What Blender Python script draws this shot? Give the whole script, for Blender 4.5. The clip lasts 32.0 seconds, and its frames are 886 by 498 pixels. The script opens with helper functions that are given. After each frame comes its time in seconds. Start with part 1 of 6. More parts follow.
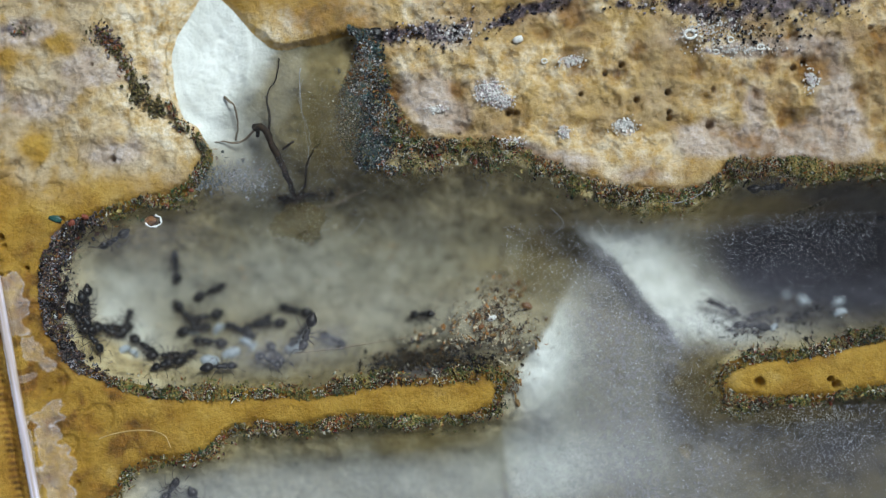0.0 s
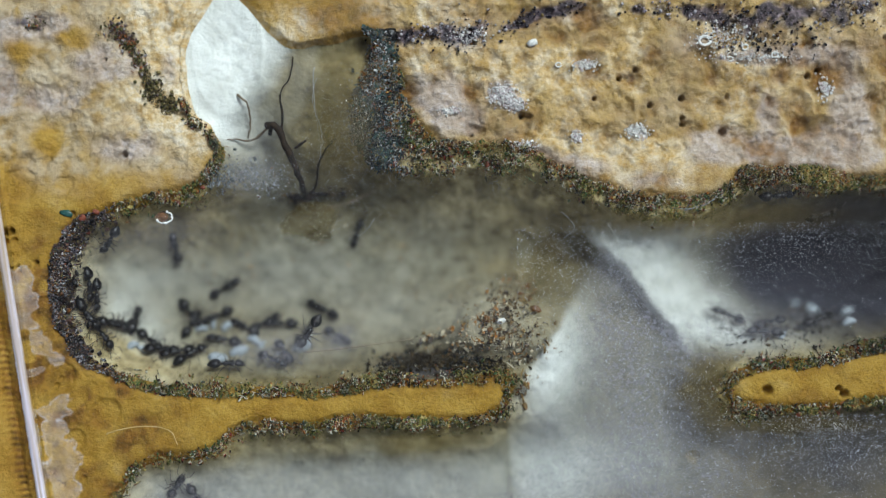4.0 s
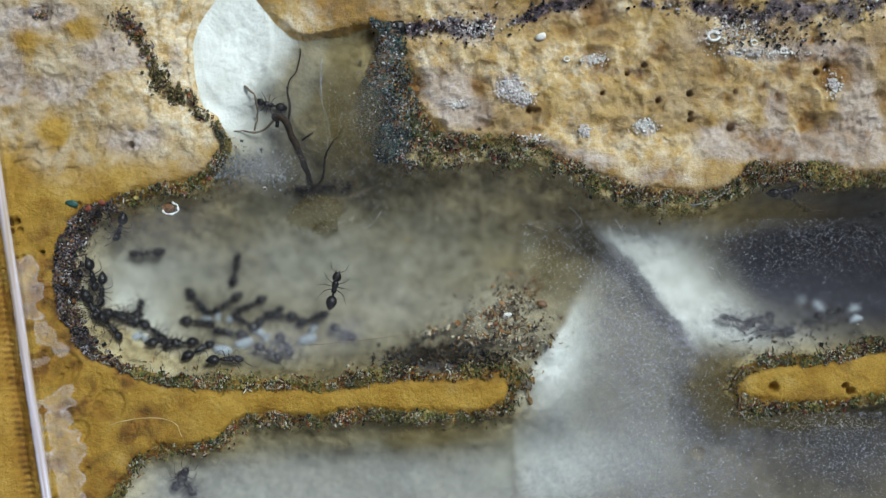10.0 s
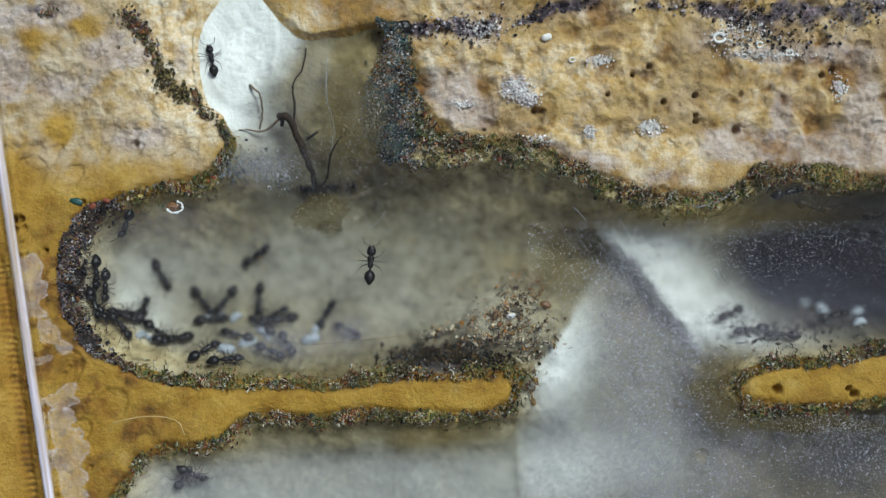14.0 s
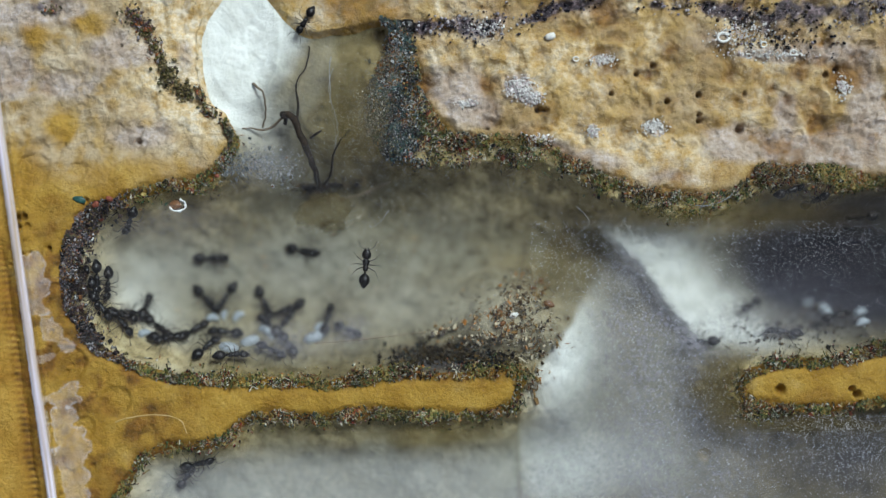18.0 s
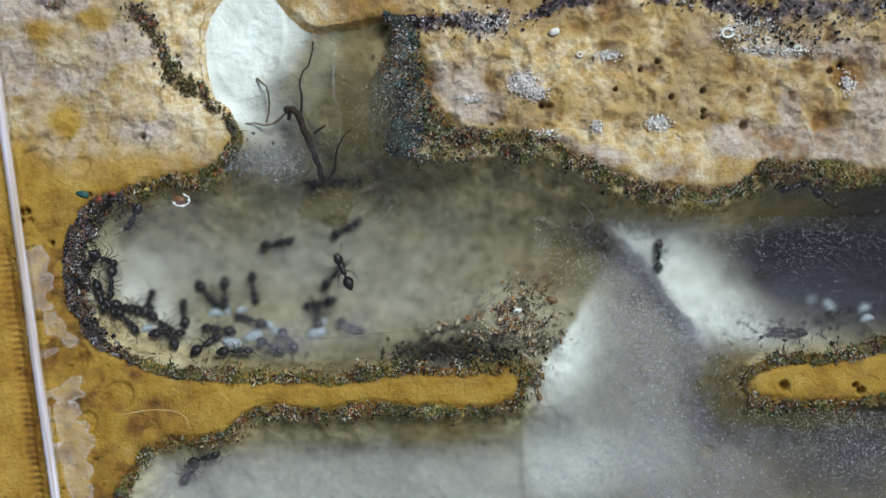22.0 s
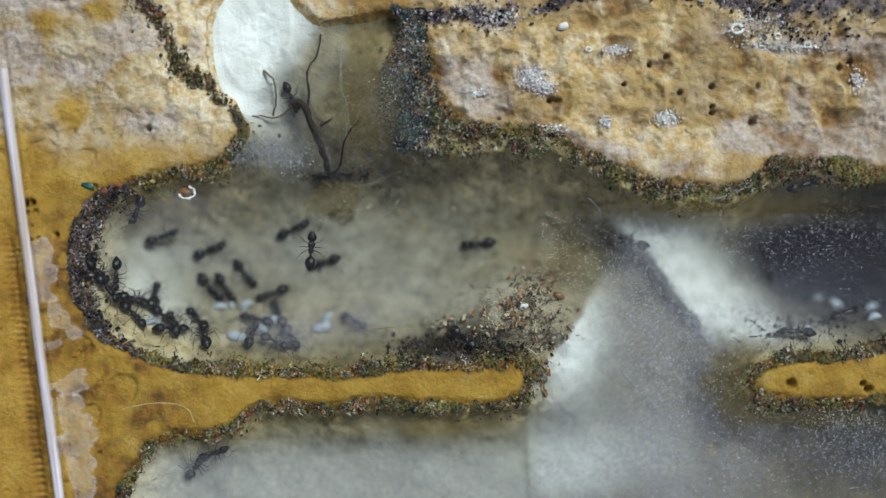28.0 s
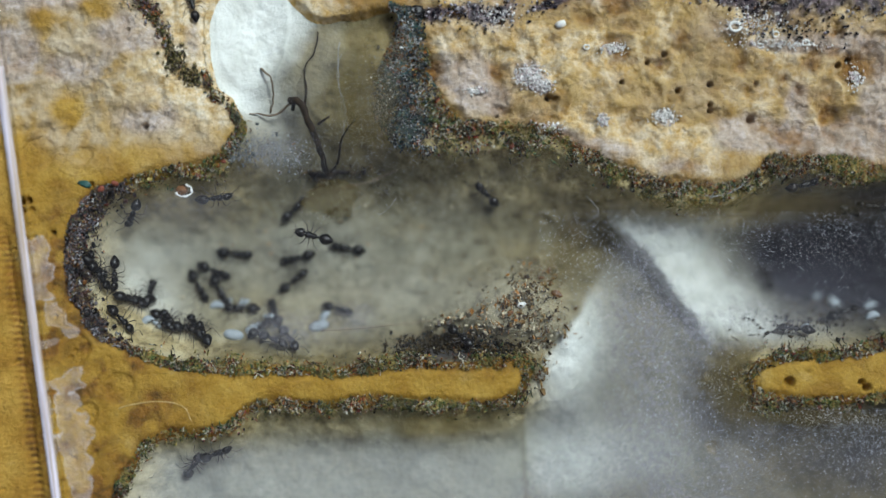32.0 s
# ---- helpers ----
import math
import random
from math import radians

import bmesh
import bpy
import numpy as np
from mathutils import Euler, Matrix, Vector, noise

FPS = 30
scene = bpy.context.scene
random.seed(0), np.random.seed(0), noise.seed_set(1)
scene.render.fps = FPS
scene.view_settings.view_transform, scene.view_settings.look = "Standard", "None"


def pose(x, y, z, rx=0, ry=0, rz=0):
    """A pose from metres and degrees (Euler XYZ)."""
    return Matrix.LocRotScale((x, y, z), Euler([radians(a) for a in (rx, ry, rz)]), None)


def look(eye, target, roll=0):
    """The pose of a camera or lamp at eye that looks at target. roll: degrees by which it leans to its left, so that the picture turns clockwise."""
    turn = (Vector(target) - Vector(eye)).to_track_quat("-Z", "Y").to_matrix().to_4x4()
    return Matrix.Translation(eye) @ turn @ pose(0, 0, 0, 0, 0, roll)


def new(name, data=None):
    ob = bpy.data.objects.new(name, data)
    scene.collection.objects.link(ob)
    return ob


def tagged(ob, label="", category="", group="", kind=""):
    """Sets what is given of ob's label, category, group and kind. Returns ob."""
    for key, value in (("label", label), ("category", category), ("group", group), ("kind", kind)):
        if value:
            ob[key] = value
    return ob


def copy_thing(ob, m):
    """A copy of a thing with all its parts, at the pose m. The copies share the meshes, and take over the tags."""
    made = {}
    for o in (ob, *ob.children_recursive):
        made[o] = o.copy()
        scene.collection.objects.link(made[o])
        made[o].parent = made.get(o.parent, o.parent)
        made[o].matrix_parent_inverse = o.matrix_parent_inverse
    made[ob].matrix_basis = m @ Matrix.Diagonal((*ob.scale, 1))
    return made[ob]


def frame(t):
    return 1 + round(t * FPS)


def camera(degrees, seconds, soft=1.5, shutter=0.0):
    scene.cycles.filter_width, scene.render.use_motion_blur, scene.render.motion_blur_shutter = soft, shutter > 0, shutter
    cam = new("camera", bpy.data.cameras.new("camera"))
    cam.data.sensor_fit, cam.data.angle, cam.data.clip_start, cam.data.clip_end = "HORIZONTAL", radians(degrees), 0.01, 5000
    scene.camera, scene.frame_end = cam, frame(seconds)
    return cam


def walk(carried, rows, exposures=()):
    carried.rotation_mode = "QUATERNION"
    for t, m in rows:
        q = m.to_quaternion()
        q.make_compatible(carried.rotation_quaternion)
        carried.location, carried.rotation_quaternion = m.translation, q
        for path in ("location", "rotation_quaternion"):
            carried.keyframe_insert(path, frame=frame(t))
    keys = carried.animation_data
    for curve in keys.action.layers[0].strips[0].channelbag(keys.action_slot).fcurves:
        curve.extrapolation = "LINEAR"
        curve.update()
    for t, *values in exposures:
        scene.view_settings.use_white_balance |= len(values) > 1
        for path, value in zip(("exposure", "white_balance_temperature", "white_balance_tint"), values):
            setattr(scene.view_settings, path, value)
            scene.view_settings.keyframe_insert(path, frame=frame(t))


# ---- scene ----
cam = camera(40, 32.0, 1.25)
PATH = [
    (0, pose(0.002699, 0.000513, 0.129807, 0, 0, -2.092)),
    (0.5, pose(0.003034, 0.000759, 0.129632, 0, 0, -1.838)),
    (1, pose(0.003402, 0.001541, 0.129866, 0, 0, -1.703)),
    (1.5, pose(0.002917, 0.001578, 0.129825, 0, 0, -1.653)),
    (2, pose(0.002083, 0.001239, 0.129755, 0, 0, -1.523)),
    (2.5, pose(0.001676, 0.000896, 0.129815, 0, 0, -1.401)),
    (3, pose(0.001338, 0.000744, 0.129912, 0, 0, -1.273)),
    (3.5, pose(0.001590, 0.000733, 0.129812, 0, 0, -1.138)),
    (5.5, pose(0.001506, 0.000651, 0.129668, 0, 0, -0.762)),
    (6, pose(0.001422, 0.000408, 0.129532, 0, 0, -0.744)),
    (6.5, pose(0.001357, 0.000299, 0.129514, 0, 0, -0.676)),
    (7, pose(0.001374, 0.000246, 0.129588, 0, 0, -0.672)),
    (7.5, pose(0.001332, 0.000176, 0.129536, 0, 0, -0.737)),
    (8, pose(0.001194, 0.000171, 0.129630, 0, 0, -0.669)),
    (8.5, pose(0.000938, 0.000128, 0.129504, 0, 0, -0.641)),
    (9, pose(0.000866, 0.000086, 0.129408, 0, 0, -0.575)),
    (9.5, pose(0.000870, 0.000071, 0.129456, 0, 0, -0.561)),
    (10, pose(0.000890, 0.000059, 0.129394, 0, 0, -0.512)),
    (10.5, pose(0.000953, -0.000144, 0.129335, 0, 0, -0.534)),
    (11, pose(0.000861, -0.000057, 0.129354, 0, 0, -0.500)),
    (11.5, pose(0.000848, 0.000057, 0.129349, 0, 0, -0.466)),
    (12, pose(0.000750, 0.000125, 0.129329, 0, 0, -0.354)),
    (12.5, pose(0.000572, -0.000014, 0.129228, 0, 0, -0.272)),
    (13, pose(0.000466, -0.000157, 0.129179, 0, 0, -0.219)),
    (13.5, pose(0.000440, -0.000014, 0.129255, 0, 0, -0.167)),
    (14, pose(0.000434, 0.000078, 0.129332, 0, 0, -0.161)),
    (14.5, pose(0.000424, 0.000051, 0.129315, 0, 0, -0.127)),
    (16.5, pose(0.000226, -0.000118, 0.129111, 0, 0, -0.043)),
    (17, pose(0.000210, -0.000136, 0.129153, 0, 0, 0.027)),
    (17.5, pose(0.000118, -0.000082, 0.129149, 0, 0, 0.014)),
    (18, pose(0.000102, -0.000023, 0.129213, 0, 0, -0.021)),
    (18.5, pose(0.000052, -0.000024, 0.129298, 0, 0, 0.001)),
    (19, pose(-0.000000, 0.000000, 0.129242, 0, 0, -0.000)),
    (19.5, pose(-0.000164, -0.000071, 0.129195, 0, 0, 0.052)),
    (20, pose(-0.000125, -0.000170, 0.129204, 0, 0, 0.091)),
    (20.5, pose(-0.000161, -0.000257, 0.129104, 0, 0, 0.081)),
    (21, pose(-0.000098, -0.000233, 0.129112, 0, 0, 0.083)),
    (21.5, pose(-0.000078, -0.000311, 0.129249, 0, 0, -0.040)),
    (22, pose(-0.000282, -0.000513, 0.129101, 0, 0, 0.085)),
    (22.5, pose(-0.000468, -0.000655, 0.128927, 0, 0, 0.237)),
    (23, pose(-0.000666, -0.000756, 0.128667, 0, 0, 0.300)),
    (23.5, pose(-0.001032, -0.000722, 0.128654, 0, 0, 0.334)),
    (24, pose(-0.001023, -0.000753, 0.128674, 0, 0, 0.296)),
    (24.5, pose(-0.001028, -0.000763, 0.128675, 0, 0, 0.308)),
    (25, pose(-0.001026, -0.000764, 0.128626, 0, 0, 0.320)),
    (25.5, pose(-0.000990, -0.000803, 0.128587, 0, 0, 0.390)),
    (27.5, pose(-0.000967, -0.001068, 0.128414, 0, 0, 0.468)),
    (28, pose(-0.000973, -0.001092, 0.128469, 0, 0, 0.520)),
    (28.5, pose(-0.000898, -0.001188, 0.128399, 0, 0, 0.525)),
    (29, pose(-0.000894, -0.001188, 0.128414, 0, 0, 0.529)),
    (29.5, pose(-0.000833, -0.001258, 0.128368, 0, 0, 0.514)),
    (30, pose(-0.000862, -0.001223, 0.128223, 0, 0, 0.563)),
    (30.5, pose(-0.001020, -0.001181, 0.128341, 0, 0, 0.547)),
    (31, pose(-0.000756, -0.001249, 0.128331, 0, 0, 0.470)),
    (31.5, pose(-0.000737, -0.000977, 0.128410, 0, 0, 0.420)),
    (32, pose(-0.000703, -0.001276, 0.128213, 0, 0, 0.522)),
]
walk(cam, PATH)
cam.data.dof.use_dof, cam.data.dof.focus_distance, cam.data.dof.aperture_fstop = True, 0.1303, 4.6

# ---- world, sun and exposure ----
world = bpy.data.worlds.new("daylight")
scene.world = world
world.use_nodes = True
wn = world.node_tree
sky = wn.nodes.new("ShaderNodeTexSky")
sky.sky_type, sky.sun_disc = "NISHITA", False
sky.sun_elevation, sky.sun_rotation = radians(57), radians(39)
sky.air_density, sky.dust_density, sky.ozone_density = 0.5, 2.0, 0.0
wn.links.new(sky.outputs[0], wn.nodes["Background"].inputs[0])
wn.nodes["Background"].inputs[1].default_value = 0.125
sun = new("window_daylight", bpy.data.lights.new("window_daylight", "SUN"))
sun.data.energy, sun.data.angle, sun.data.color = 3.35, radians(19), (0.885, 1.0, 1.07)
sun.matrix_world = look((0.185, 0.23, 0.455), (0.0, 0.0, 0.0))
scene.view_settings.exposure = 0.0

# ---- plan: cells of 0.06 mm, u to the right, v towards the near side ----
CELL = 0.06e-3
U0, V0 = 784.0, 441.0


def at(u, v, z=0.0):
    """A point of the plan in metres; z in millimetres above the top of the block."""
    return Vector(((u - U0) * CELL, (V0 - v) * CELL, z * 1e-3))


def smooth_ring(points, steps=6):
    """A closed Catmull-Rom curve through the points."""
    p = np.array(points, float)
    a, b, c, d = np.roll(p, 1, 0), p, np.roll(p, -1, 0), np.roll(p, -2, 0)
    out = []
    for s in np.arange(steps) / steps:
        out.append(0.5 * (2 * b + (c - a) * s + (2 * a - 5 * b + 4 * c - d) * s ** 2 + (3 * b - a - 3 * c + d) * s ** 3))
    return np.stack(out, 1).reshape(-1, 2)


def ring_distance(ring, x, y):
    """Signed distance to a closed outline, negative inside."""
    best = np.full(x.shape, 1e12, np.float32)
    inside = np.zeros(x.shape, bool)
    for (x0, y0), (x1, y1) in zip(ring, np.roll(ring, -1, 0)):
        ex, ey = x1 - x0, y1 - y0
        wx, wy = x - x0, y - y0
        k = np.clip((wx * ex + wy * ey) / (ex * ex + ey * ey + 1e-9), 0, 1)
        best = np.minimum(best, (wx - ex * k) ** 2 + (wy - ey * k) ** 2)
        if y0 != y1:
            inside ^= ((y0 > y) != (y1 > y)) & (x < ex * (y - y0) / (y1 - y0) + x0)
    return np.where(inside, -1, 1) * np.sqrt(best)


def grain(x, y, size, seed):
    """Smooth value noise, 0 to 1."""
    r = np.random.RandomState(seed).rand(256, 256).astype(np.float32)
    x, y = x / size + 37.3, y / size + 91.7
    xi, yi = np.floor(x).astype(int), np.floor(y).astype(int)
    fx, fy = x - xi, y - yi
    fx, fy = fx * fx * (3 - 2 * fx), fy * fy * (3 - 2 * fy)
    g = lambda i, j: r[(xi + i) % 256, (yi + j) % 256]
    return (g(0, 0) * (1 - fx) + g(1, 0) * fx) * (1 - fy) + (g(0, 1) * (1 - fx) + g(1, 1) * fx) * fy


def rough(x, y, size, seed, octaves=4):
    return sum(grain(x, y, size / 2 ** i, seed + i) * 0.5 ** (i + 1) for i in range(octaves)) / (1 - 0.5 ** octaves)


def blob(x, y, u, v, ru, rv, turn=0.0):
    """A soft mound of height 1 at (u, v)."""
    c, s = math.cos(radians(turn)), math.sin(radians(turn))
    dx, dy = x - u, y - v
    return np.exp(-((c * dx + s * dy) / ru) ** 2 - ((c * dy - s * dx) / rv) ** 2)


# outlines of what stands up to the pane: two plateaus, each with its tongue
LEFT_PLATEAU = [(-420, -330), (-420, 1230), (190, 1230), (205, 930), (222, 860), (262, 806), (330, 790), (395, 772), (450, 738),
                (560, 738), (650, 727), (740, 738), (830, 734), (905, 716), (922, 690), (910, 668), (830, 664), (700, 672),
                (560, 684), (420, 680), (300, 668), (215, 646), (158, 605), (122, 545), (114, 470), (124, 420), (160, 368),
                (230, 340), (330, 322), (385, 296), (410, 255), (392, 216), (362, 184), (346, 132), (346, 78), (360, 30), (384, -10), (404, -46), (414, -80), (418, -330)]
RIGHT_PLATEAU = [(420, -330), (424, -80), (436, -50), (484, -6), (511, 24), (527, 40), (552, 57), (612, 51), (690, 38), (735, 80), (740, 130), (756, 185), (800, 244), (900, 240),
                 (990, 264), (1050, 300), (1130, 330), (1210, 348), (1290, 338), (1340, 306), (1400, 294), (1500, 308),
                 (1640, 316), (2060, 330), (2060, -330)]
RIGHT_TONGUE = [(1330, 664), (1375, 652), (1470, 640), (1568, 622), (1700, 600), (2060, 570), (2060, 730), (1568, 712), (1470, 722),
                (1400, 726), (1345, 718), (1324, 694)]

STEP = 2.5
xs, ys = np.arange(-280, 1871, STEP), np.arange(-220, 1131, STEP)
GX, GY = (a.astype(np.float32) for a in np.meshgrid(xs, ys))
bend_u = (rough(GX, GY, 46, 3) - 0.5) * 26
bend_v = (rough(GX, GY, 46, 13) - 0.5) * 26
OVAL = blob(GX, GY, 430, 70, 120, 150)
bend_u, bend_v = bend_u * (1 - 0.85 * OVAL), bend_v * (1 - 0.85 * OVAL)
WX, WY = GX + bend_u, GY + bend_v
EDGE = np.minimum.reduce([ring_distance(smooth_ring(r), WX, WY) for r in (LEFT_PLATEAU, RIGHT_PLATEAU, RIGHT_TONGUE)])


def steps_to(a, b, x):
    k = np.clip((x - a) / (b - a), 0, 1)
    return k * k * (3 - 2 * k)


def shelf(x, y):
    """How far the heaped debris reaches out from a wall, in cells."""
    r = 12 + 9 * rough(x, y, 50, 301)
    r += 66 * np.clip(1.4 * blob(x, y, 690, 200, 80, 110), 0, 1) + 22 * blob(x, y, 700, 250, 100, 80) + 32 * blob(x, y, 870, 280, 140, 60) + 30 * blob(x, y, 1180, 355, 140, 50)
    r += 22 * blob(x, y, 130, 450, 50, 150) + 4 * blob(x, y, 800, 640, 90, 40) + 16 * blob(x, y, 1300, 700, 60, 60) + 20 * blob(x, y, 1460, 320, 130, 40)
    r += 14 * blob(x, y, 380, 320, 60, 30) - 2 * blob(x, y, 300, 660, 170, 40) + 6 * blob(x, y, 560, 680, 150, 30)
    return r - 30 * np.clip(1.5 * blob(x, y, 430, 60, 90, 130), 0, 1) - 60 * np.clip(1.3 * blob(x, y, 612, 52, 62, 34), 0, 1)


REACH = shelf(GX, GY)


LUMPS = 1.1 * np.abs(rough(GX, GY, 110, 51) - 0.5) + 0.9 * np.abs(rough(GX + 0.8 * bend_u, GY, 42, 61) - 0.5)


LEDGE_BEND = (rough(GX, GY, 48, 77) - 0.42) * 26


def terrain():
    """Height of the block's upper side in millimetres."""
    x, y = GX, GY
    # depth of the dug chambers
    depth = 8.5 - 6.7 * np.clip(1.5 * blob(x, y, 430, 70, 100, 170), 0, 1) - 6.0 * np.clip(1.35 * blob(x, y, 590, 170, 120, 140), 0, 1) * (1 - blob(x, y, 430, 70, 100, 170))
    depth += 13.0 * np.clip(1.5 * blob(x, y, 1590, 480, 200, 95), 0, 1) - 3.6 * steps_to(730, 800, y) * (1 - steps_to(850, 990, x)) + 2.5 * blob(x, y, 1040, 430, 70, 80)
    depth += 4.0 * blob(x, y, 800, 634, 85, 22) + (rough(x, y, 9, 33, 3) - 0.5) * 0.35 * OVAL
    depth -= 6.6 * np.clip(1.25 * blob(x, y, 910, 572, 120, 74), 0, 1) + 4.0 * blob(x, y, 1010, 680, 60, 120) + 3.0 * blob(x, y, 1480, 605, 160, 30)
    # a ledge with a sharp near edge in the passage to the deep end
    ledge = steps_to(-10, 10, (x - 1105) * 0.80 - (y - 425) * 0.60 + LEDGE_BEND) * steps_to(370, 460, y) * (1 - steps_to(1160, 1380, x - (y - 520) * 0.4)) * (1 - steps_to(560, 660, y))
    depth -= 3.2 * ledge
    depth += (rough(x, y, 120, 21) - 0.5) * 1.5 * (1 - blob(x, y, 430, 80, 110, 160)) + (rough(x, y, 22, 31) - 0.5) * 0.25
    wide = 120 + 20 * blob(x, y, 240, 640, 160, 120) + 110 * blob(x, y, 820, 365, 300, 90) - 70 * blob(x, y, 1560, 440, 160, 100)
    k = np.clip((EDGE - np.clip(REACH - 6, 0, 80)) / wide, 0, 1)
    down = 0.35 * steps_to(0, 10, EDGE) + (depth - 0.4) * (1 - (1 - k) ** 1.9)
    # relief of the plaster's face
    coarse = np.clip(steps_to(330, 230, y) * steps_to(640, 760, x) + 0.75 * steps_to(340, 250, y) * steps_to(430, 330, x), 0, 1)
    lumps = LUMPS
    face = -0.10 - (0.35 + 0.5 * steps_to(130, 60, x)) * np.clip(rough(x, y, 60, 41) - 0.42, 0, 1) - coarse * (0.25 + 2.6 * np.clip(lumps - 0.08, 0, 0.6) + 0.8 * np.clip(rough(x, y, 26, 63) - 0.5, 0, 1))
    face -= (0.14 + 0.20 * coarse) * (rough(x, y, 14, 65, 3) - 0.3)
    face -= coarse * 0.6 * np.clip((rough(x + 0.6 * bend_u, y, 36, 67) - 0.58) * 4, 0, 1)
    face -= 0.5 * np.exp(-(EDGE / 9) ** 2) * (1 - 0.8 * blob(x, y, 560, 50, 110, 60))
    rng = np.random.RandomState(8)
    for i in range(45):
        u, v, r = rng.uniform(-60, 1640), rng.uniform(-60, 900), rng.choice([3.0, 3.5, 4.0, 5.0])
        sq = rng.uniform(0.7, 1.4)
        face -= 0.8 * np.exp(-((((x - u) * sq) ** 2 + ((y - v) / sq) ** 2) / r ** 2) ** 2)
    for u, v, r in ((1317, 227, 7), (1384, 691, 8), (1520, 700, 7), (1160, 115, 5), (1185, 178, 5), (1242, 166, 5), (1243, 212, 5), (1243, 202, 4), (243, 250, 6),
                    (1130, 130, 4), (42, 384, 6), (86, 440, 4), (955, 193, 5), (1470, 130, 5), (1085, 165, 4), (1510, 690, 5), (1490, 120, 5)):
        face -= 1.5 * np.exp(-(((x - u) ** 2 + (y - v) ** 2) / r ** 2) ** 2)
    for u, v, r in ((122, 642, 30), (205, 712, 26), (98, 525, 22), (150, 760, 20), (60, 300, 30), (140, 300, 16)):
        face -= 0.32 * steps_to(r + 4, r - 4, np.hypot(x - u + 0.5 * bend_u, y - v + 0.5 * bend_v))
    for i in range(26):
        u, v, r = rng.uniform(-20, 170), rng.uniform(330, 900), rng.choice([2.8, 3.4, 4.2])
        face -= 0.45 * np.exp(-(((x - u) ** 2 + (y - v) ** 2) / r ** 2) ** 2)
    face -= 0.9 * blob(x, y, 1318, 222, 26, 22) + 0.8 * blob(x, y, 120, 205, 40, 60) + 0.7 * blob(x, y, 1430, 240, 40, 40) + 0.5 * blob(x, y, 1240, 175, 30, 30)
    face -= 0.7 * np.exp(-((x - (6 + (y - 482) * 0.142)) / 10) ** 2) * steps_to(400, 470, y)
    return np.where(EDGE > 0, -down - 0.6, face)


HEIGHT = terrain()
HEIGHT = HEIGHT.astype(np.float32)


def ground_z(u, v):
    """Height of the block at a place of the plan, millimetres."""
    i, j = np.clip((np.asarray(v, float) - ys[0]) / STEP, 0, len(ys) - 1.001), np.clip((np.asarray(u, float) - xs[0]) / STEP, 0, len(xs) - 1.001)
    i0, j0 = np.floor(i).astype(int), np.floor(j).astype(int)
    a, b = i - i0, j - j0
    h = HEIGHT
    return (h[i0, j0] * (1 - b) + h[i0, j0 + 1] * b) * (1 - a) + (h[i0 + 1, j0] * (1 - b) + h[i0 + 1, j0 + 1] * b) * a


SEAM = 10.0
gv_, gu_ = np.gradient(EDGE, STEP)
near_seam = np.abs(EDGE - SEAM) < 0.75 * STEP
pull = np.where(near_seam, (EDGE - SEAM) / np.maximum(gu_ ** 2 + gv_ ** 2, 0.25), 0.0)
SX, SY = GX - pull * gu_, GY - pull * gv_


# ---- end of plan ----

# ---- materials ----
def material(name, rough_value=0.8):
    m = bpy.data.materials.new(name)
    m.use_nodes = True
    m.node_tree.nodes["Principled BSDF"].inputs["Roughness"].default_value = rough_value
    return m, m.node_tree, m.node_tree.nodes["Principled BSDF"]


def node(tree, kind, **inputs):
    n = tree.nodes.new(kind)
    for k, v in inputs.items():
        n.inputs[k.replace("_", " ")].default_value = v
    return n


def coords(tree):
    return tree.nodes.new("ShaderNodeTexCoord").outputs["Object"]


def noise_tex(tree, scale, detail=6.0, roughness=0.6):
    n = node(tree, "ShaderNodeTexNoise", Scale=scale, Detail=detail, Roughness=roughness)
    tree.links.new(coords(tree), n.inputs["Vector"])
    return n.outputs["Fac"]


def ramp(tree, fac, stops):
    n = tree.nodes.new("ShaderNodeValToRGB")
    e = n.color_ramp.elements
    while len(e) < len(stops):
        e.new(0.5)
    for el, (p, c) in zip(e, stops):
        el.position, el.color = p, (*c, 1) if len(c) == 3 else c
    tree.links.new(fac, n.inputs[0])
    return n.outputs["Color"]


def blend(tree, fac, a, b, mode="MIX"):
    n = tree.nodes.new("ShaderNodeMix")
    n.data_type, n.blend_type = "RGBA", mode
    for sock, v in ((n.inputs[0], fac), (n.inputs[6], a), (n.inputs[7], b)):
        if isinstance(v, (int, float)):
            sock.default_value = v
        elif isinstance(v, tuple):
            sock.default_value = (*v, 1)
        else:
            tree.links.new(v, sock)
    return n.outputs[2]


def relief(tree, bsdf, height, strength=0.5, distance=0.0002):
    b = node(tree, "ShaderNodeBump", Strength=strength, Distance=distance)
    tree.links.new(height, b.inputs["Height"])
    tree.links.new(b.outputs[0], bsdf.inputs["Normal"])


def layer(tree, name):
    n = tree.nodes.new("ShaderNodeAttribute")
    n.attribute_name = name
    return n.outputs["Fac"]


def mottled(name, stops, scale=300.0, rough_value=0.8, bump=0.4, fine=2500.0, distance=0.0001):
    """A plain procedural surface: two scales of mottling and a fine relief."""
    m, t, b = material(name, rough_value)
    f = noise_tex(t, scale)
    c = ramp(t, f, stops)
    c = blend(t, 0.35, c, ramp(t, noise_tex(t, fine, 3.0), [(0.3, (0.55, 0.55, 0.55)), (0.7, (1.0, 1.0, 1.0))]), "MULTIPLY")
    t.links.new(c, b.inputs["Base Color"])
    relief(t, b, noise_tex(t, fine, 4.0), bump, distance)
    return m


